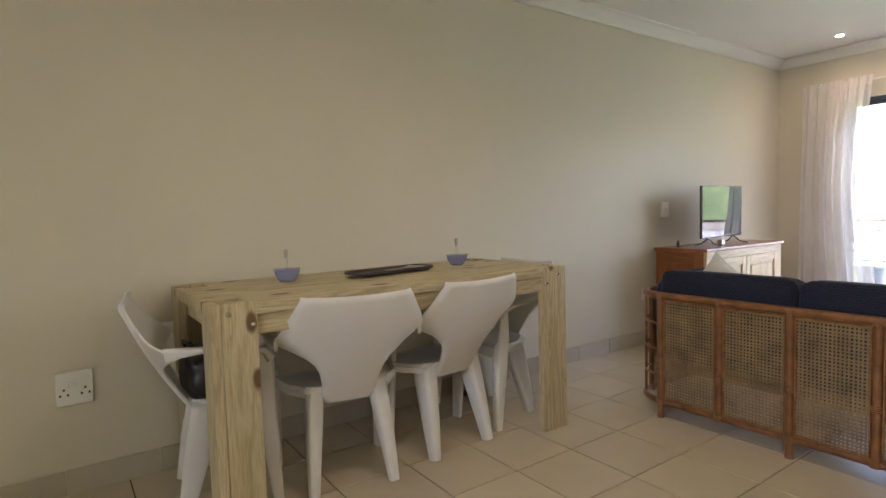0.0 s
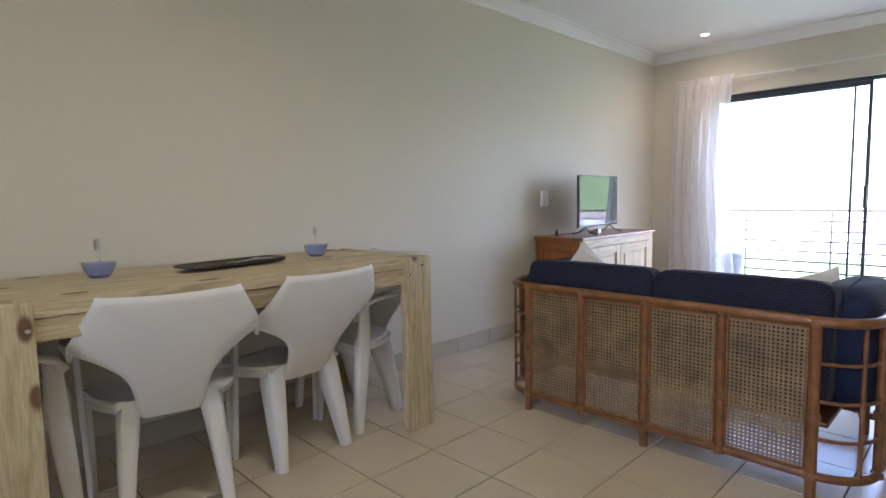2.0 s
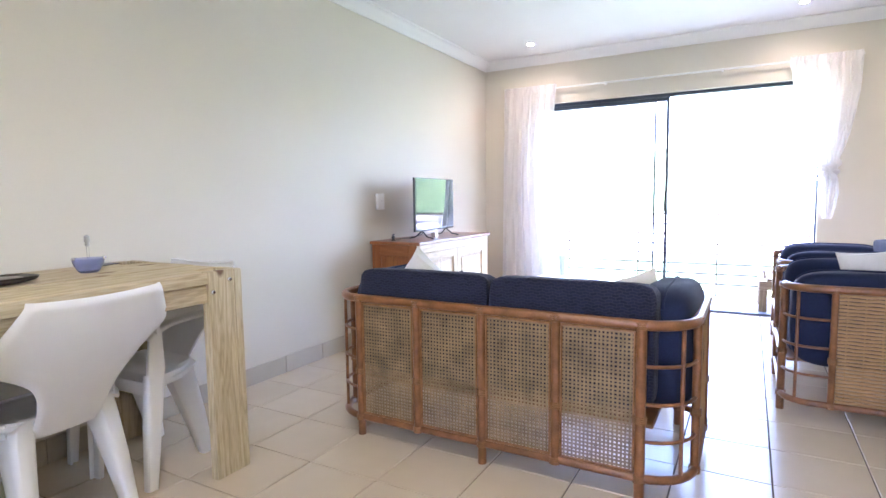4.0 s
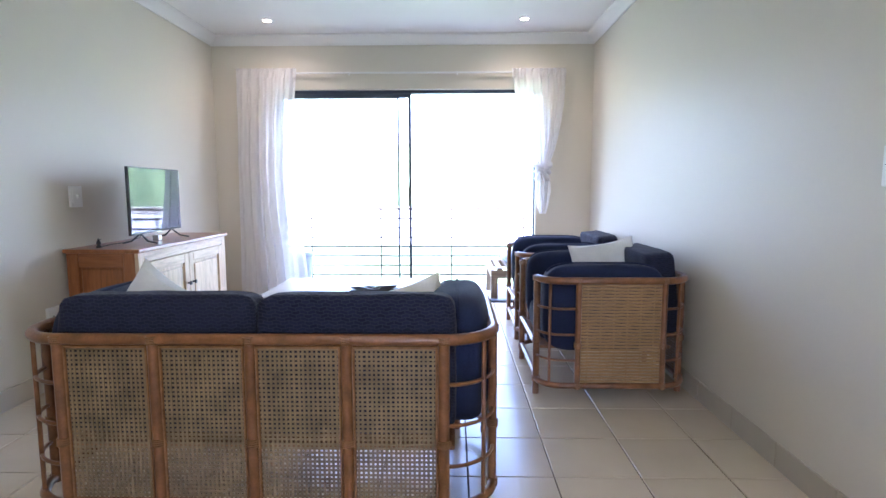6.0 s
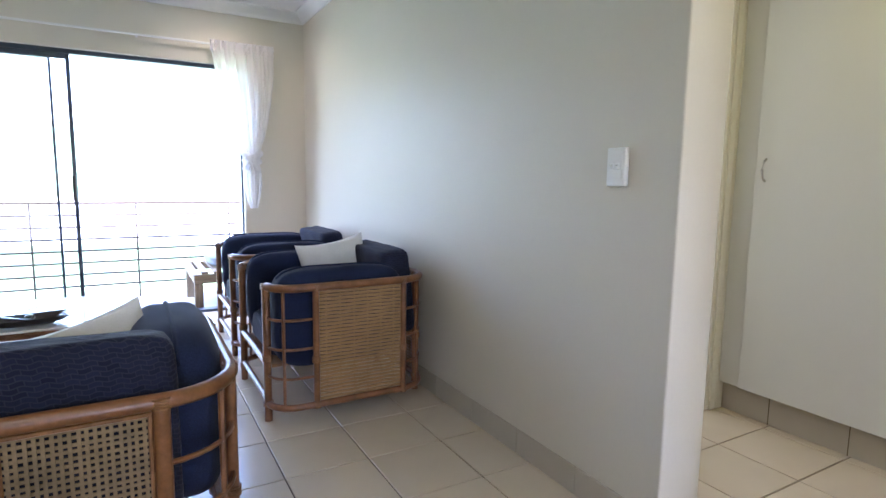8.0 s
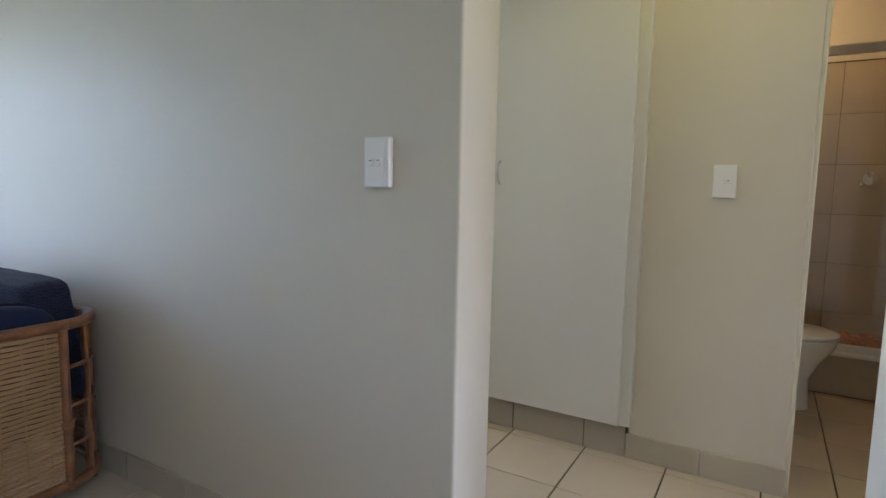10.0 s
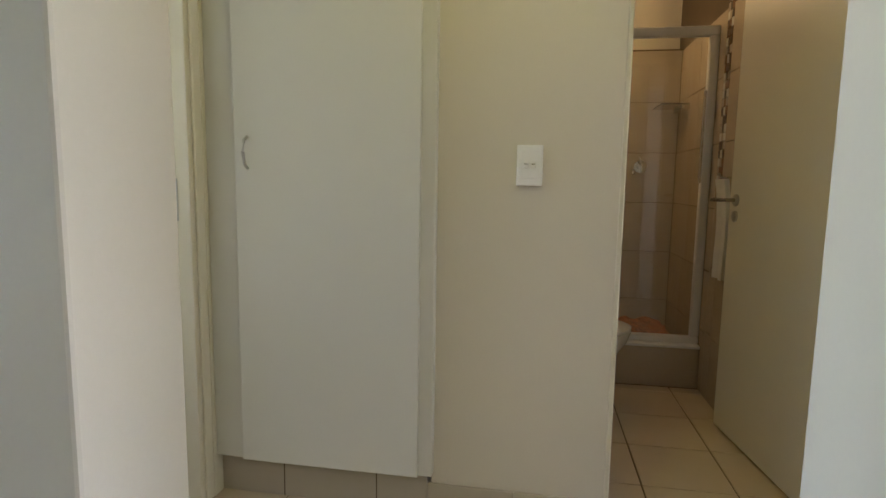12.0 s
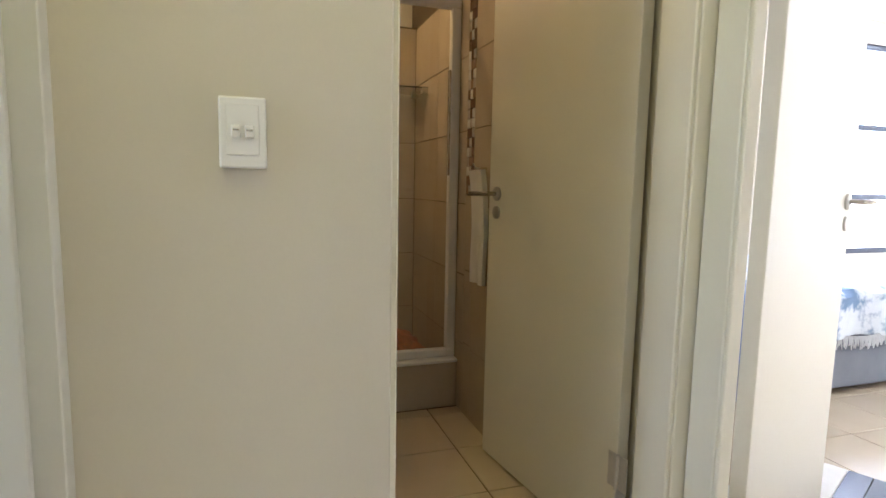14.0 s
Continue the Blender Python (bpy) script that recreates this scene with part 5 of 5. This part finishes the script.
for j in range(34):
    for i in range(3):
        if j * 3 + i < len(MOSAIC):
            continue
        ob = new("mosaic_tile", random.choice([mos[0], mos[0], mos[1], mos[2], mos[3]]).data)
        ob.parent = mosaic
        ob.matrix_basis = pose(6.003 + 0.0285 * i, south, 1.035 + 0.042 * j)

curb = structure("shower_curb", bx((SX, south + 0.009, 0), (SX + 0.12, BY1, 0.225), 0.004), BATH, "tiled step in front of the shower", "shower step")
structure("shower_curb_ledge", bx((SX - 0.012, south + 0.009, 0.225), (SX + 0.125, BY1, 0.243), 0.004), SWITCH, "white ledge on the shower step", "shower step")
structure("shower_tray", bx((SX + 0.12, south + 0.009, 0.0), (6.965, BY1, 0.08)), BATH, "tiled shower floor", "floor")
shower = thing("shower_screen", "white framed clear glass shower screen", "shower screen")
for a, b in (((SX + 0.03, south + 0.01, 0.243), (SX + 0.07, BY1 - 0.001, 0.283)), ((SX + 0.03, south + 0.01, 1.875), (SX + 0.07, BY1 - 0.001, 1.925)), ((SX + 0.03, south + 0.01, 0.283), (SX + 0.07, south + 0.055, 1.875)), ((SX + 0.03, 1.72, 0.283), (SX + 0.06, 1.755, 1.875))):
    part("frame_bar", bx(a, b, 0.004), WHITE_ALU, shower)
for y0, y1 in ((south + 0.05, 1.725), (1.75, BY1 - 0.002)):
    part("pane", bx((SX + 0.047, y0, 0.28), (SX + 0.053, y1, 1.88)), GLASS, shower).visible_shadow = False
part("pull_strip", bx((SX + 0.02, south + 0.056, 1.12), (SX + 0.034, south + 0.07, 1.60), 0.003), CHROME, shower, "bright door pull strip")
shelf = thing("corner_shelf", "small glass corner shelf in the shower", "shelf")
part("glass_plate", bx((6.70, south + 0.012, 1.60), (6.96, 1.18, 1.608), 0.003), GLASS, shelf)
for x in (6.72, 6.93):
    part("clip", bx((x - 0.018, south + 0.009, 1.575), (x + 0.018, south + 0.05, 1.612), 0.003), CHROME, shelf)
mixer = thing("shower_mixer", "chrome shower mixer on the tiled wall", "tap", pose(6.964, 1.234, 1.23))
part("body", lathe(bmesh.new(), [(0.042, 0.0), (0.042, 0.008), (0.022, 0.012), (0.022, 0.05), (0.001, 0.054)], 20), CHROME, mixer, smooth=True, m=pose(0, 0, 0, 0, -90, 0))
part("lever", sweep(bmesh.new(), [(-0.045, 0, 0), (-0.055, 0.01, 0.03), (-0.06, 0.02, 0.065)], [(0.008, 0.008), (0.007, 0.006), (0.005, 0.004)]), CHROME, mixer, smooth=True)
part("spout", tube(bmesh.new(), [(0, 0.05, -0.02), (-0.03, 0.05, -0.022), (-0.045, 0.05, -0.05)], 0.009, 10), CHROME, mixer, smooth=True)
mat = thing("shower_mat", "crumpled orange and red shower mat", "bath mat", pose(6.5, 1.32, 0.082))
part("mat", shell(bmesh.new(), lambda u, v: ((u - 0.5) * 0.42, (v - 0.5) * 0.4, 0.17 + 0.03 * noise.noise(Vector((u * 7, v * 7, 2)))), 20, 20, 0.012), MAT, mat, smooth=True)
part("backing", bx((-0.2, -0.19, 0.0), (0.2, 0.19, 0.155), 0.02), MAT, mat)
towel = thing("hand_towel", "white cotton towel hanging on the tiled wall", "towel", pose(5.845, south + 0.012, 1.135))
part("cloth", shell(bmesh.new(), lambda u, v: ((u - 0.5) * 0.13 + 0.004 * math.sin(9 * v), 0.035 + 0.008 * math.sin(9 * u) * v + 0.02 * (1 - v) ** 6, -0.47 * v), 12, 14, 0.022), TOWEL, towel, smooth=True)
part("hook", tube(bmesh.new(), [(0, 0.0, 0.01), (0, 0.05, 0.012), (0, 0.06, 0.03)], 0.006, 8), CHROME, towel, smooth=True)

loo = thing("toilet", "white porcelain toilet with closed seat", "toilet", pose(5.86, 1.66, 0))
part("bowl", lathe(bmesh.new(), [(0.001, 0), (0.105, 0), (0.10, 0.05), (0.095, 0.16), (0.13, 0.25), (0.175, 0.33), (0.19, 0.385), (0.17, 0.392), (0.001, 0.392)], 28), PORCELAIN, loo, smooth=True, m=Matrix.Diagonal((1, 1.25, 1, 1)))
part("lid", lathe(bmesh.new(), [(0.001, 0.416), (0.17, 0.414), (0.19, 0.406), (0.19, 0.395), (0.001, 0.395)], 28), PORCELAIN, loo, "white closed lid", True, Matrix.Diagonal((1, 1.25, 1, 1)))
part("pedestal", bx((-0.09, 0.05, 0), (0.09, 0.36, 0.36), 0.03, 3), PORCELAIN, loo, smooth=True)
part("cistern", bx((-0.19, 0.31, 0.38), (0.19, 0.50, 0.76), 0.025, 3), PORCELAIN, loo, smooth=True)
part("flush_button", lathe(bmesh.new(), [(0.02, 0.76), (0.02, 0.766), (0.001, 0.768)], 16), CHROME, loo, m=pose(0, 0.4, 0))

# ---- bedroom glimpsed through its door ----
bed = thing("bed", "grey upholstered bed base with white and blue bedding", "bed", pose(6.40, -1.2, 0))
part("base", bx((-0.66, -1.05, 0.03), (0.66, 1.02, 0.33), 0.02, 2), BEDG, bed, "grey fabric base")
for sx in (-1, 1):
    for y in (-0.95, 0.92):
        part("leg", bx((sx * 0.58 - 0.03, y - 0.03, 0), (sx * 0.58 + 0.03, y + 0.03, 0.03)), BLACK, bed)
part("mattress", pad(bmesh.new(), (1.34, 2.06, 0.24), 9, 10, 0.006, 2), BEDW, bed, smooth=True, m=pose(0, -0.015, 0.45))


def throw(u, v):
    s = (u - 0.5) * 2.02
    x = max(-0.70, min(0.70, s))
    z = 0.578 - max(0, abs(s) - 0.66) * 0.72 + 0.012 * noise.noise(Vector((u * 9, v * 9, 1)))
    return (x + 0.02 * math.sin(v * 20) * (abs(s) > 0.68), -0.95 + 1.50 * v, z)


part("bedspread", shell(bmesh.new(), throw, 40, 40, 0.012), BEDB, bed, "white bedspread with soft blue blotches", True)
bm = bmesh.new()
for k in range(150):
    y = -0.945 + 0.01 * k
    for side in (-1, 1):
        x = side * (0.705 + 0.02 * math.sin((k / 149) * 20))
        sweep(bm, [(x, y, 0.336), (x + side * 0.006, y + 0.004 * math.sin(k * 2.1), 0.30), (x + side * 0.004, y + 0.008 * math.sin(k * 1.3), 0.275 + 0.012 * math.sin(k * 3.7))], [(0.0045, 0.0045), (0.004, 0.004), (0.003, 0.003)], up=(0, 1, 0), seg=5)
part("fringe", bm, BEDW, bed, "white cotton fringe")["kind"] = "stuff"
part("blanket", shell(bmesh.new(), lambda u, v: (throw(u, v)[0] * 1.012, 0.56 + 0.46 * v, throw(u, v)[2] + 0.008 - 0.25 * max(0, abs(2 * u - 1) - 0.7)), 40, 14, 0.01), BEDBLUE, bed, "plain blue blanket", True)
win = thing("window_bedroom", "bright bedroom window with dark transoms", "window", kind="structure")
for z in (WZ0, 1.02, 1.61, WZ1 - 0.05):
    part("transom", bx((BX1 + 0.02, WY0, z), (BX1 + 0.07, WY1, z + 0.05), 0.003), ALU, win)
for y in (WY0, WY1 - 0.04):
    part("mullion", bx((BX1 + 0.025, y, WZ0), (BX1 + 0.065, y + 0.04, WZ1), 0.003), ALU, win)
part("pane", bx((BX1 + 0.042, WY0, WZ0), (BX1 + 0.048, WY1, WZ1)), GLASS, win).visible_shadow = False
rug = thing("bedroom_mat", "dark and white striped woven floor mat", "mat", pose(4.86, -0.12, 0.0, 0, 0, 25))
for k in range(9):
    part("stripe", bx((-0.36 + 0.08 * k, -0.22, 0.0), (-0.281 + 0.08 * k, 0.22, 0.010), 0.003), (BAGM, LINEN, BEDG)[k % 3], rug)

# ---- floor tiles ----
def tile_floor(parent, x0, x1, y0, y1, ox, oy, limits):
    """Square tiles on a grid through (ox, oy), cut to the limits x0..x1, y0..y1 of the space."""
    shared = {}
    i0, i1 = math.floor((x0 - ox) / T), math.ceil((x1 - ox) / T)
    j0, j1 = math.floor((y0 - oy) / T), math.ceil((y1 - oy) / T)
    for i in range(i0, i1):
        for j in range(j0, j1):
            a, b = max(x0, ox + i * T), min(x1, ox + (i + 1) * T)
            c, d = max(y0, oy + j * T), min(y1, oy + (j + 1) * T)
            if b - a < 0.012 or d - c < 0.012 or not limits((a + b) / 2, (c + d) / 2):
                continue
            key = (round(b - a, 3), round(d - c, 3))
            if key not in shared:
                bm = bmesh.new()
                box(bm, (0.0028, 0.0028, -0.008), (key[0] - 0.0028, key[1] - 0.0028, 0.0), 0.0016)
                me = bpy.data.meshes.new("floor_tile")
                bmesh.ops.recalc_face_normals(bm, faces=bm.faces)
                bm.to_mesh(me)
                bm.free()
                me.materials.append(TILE)
                shared[key] = me
            ob = new("floor_tile", shared[key])
            ob.parent = parent
            ob.matrix_basis = pose(a, c, 0.0004 * math.sin(i * 12.9 + j * 7.3))


tile_floor(floor, XL, XR, YB + 0.02, YW + 0.05, 0.0, 0.0, lambda x, y: True)
hall_floor = tagged(new("hall_floor"), "cream ceramic floor tiles in the passage and bathroom", "floor", kind="structure")
tile_floor(hall_floor, XR, XH + 0.005, YH0, YH1, 4.377, 2.40, lambda x, y: x > XR2 or JAMB2 < y < JAMB)
tile_floor(hall_floor, XH + 0.005, SX, south - 0.05, BY1, 5.08, 1.155, lambda x, y: True)
tile_floor(hall_floor, XR2, BX1, -4.2, YH0, 4.377, 2.40, lambda x, y: True)
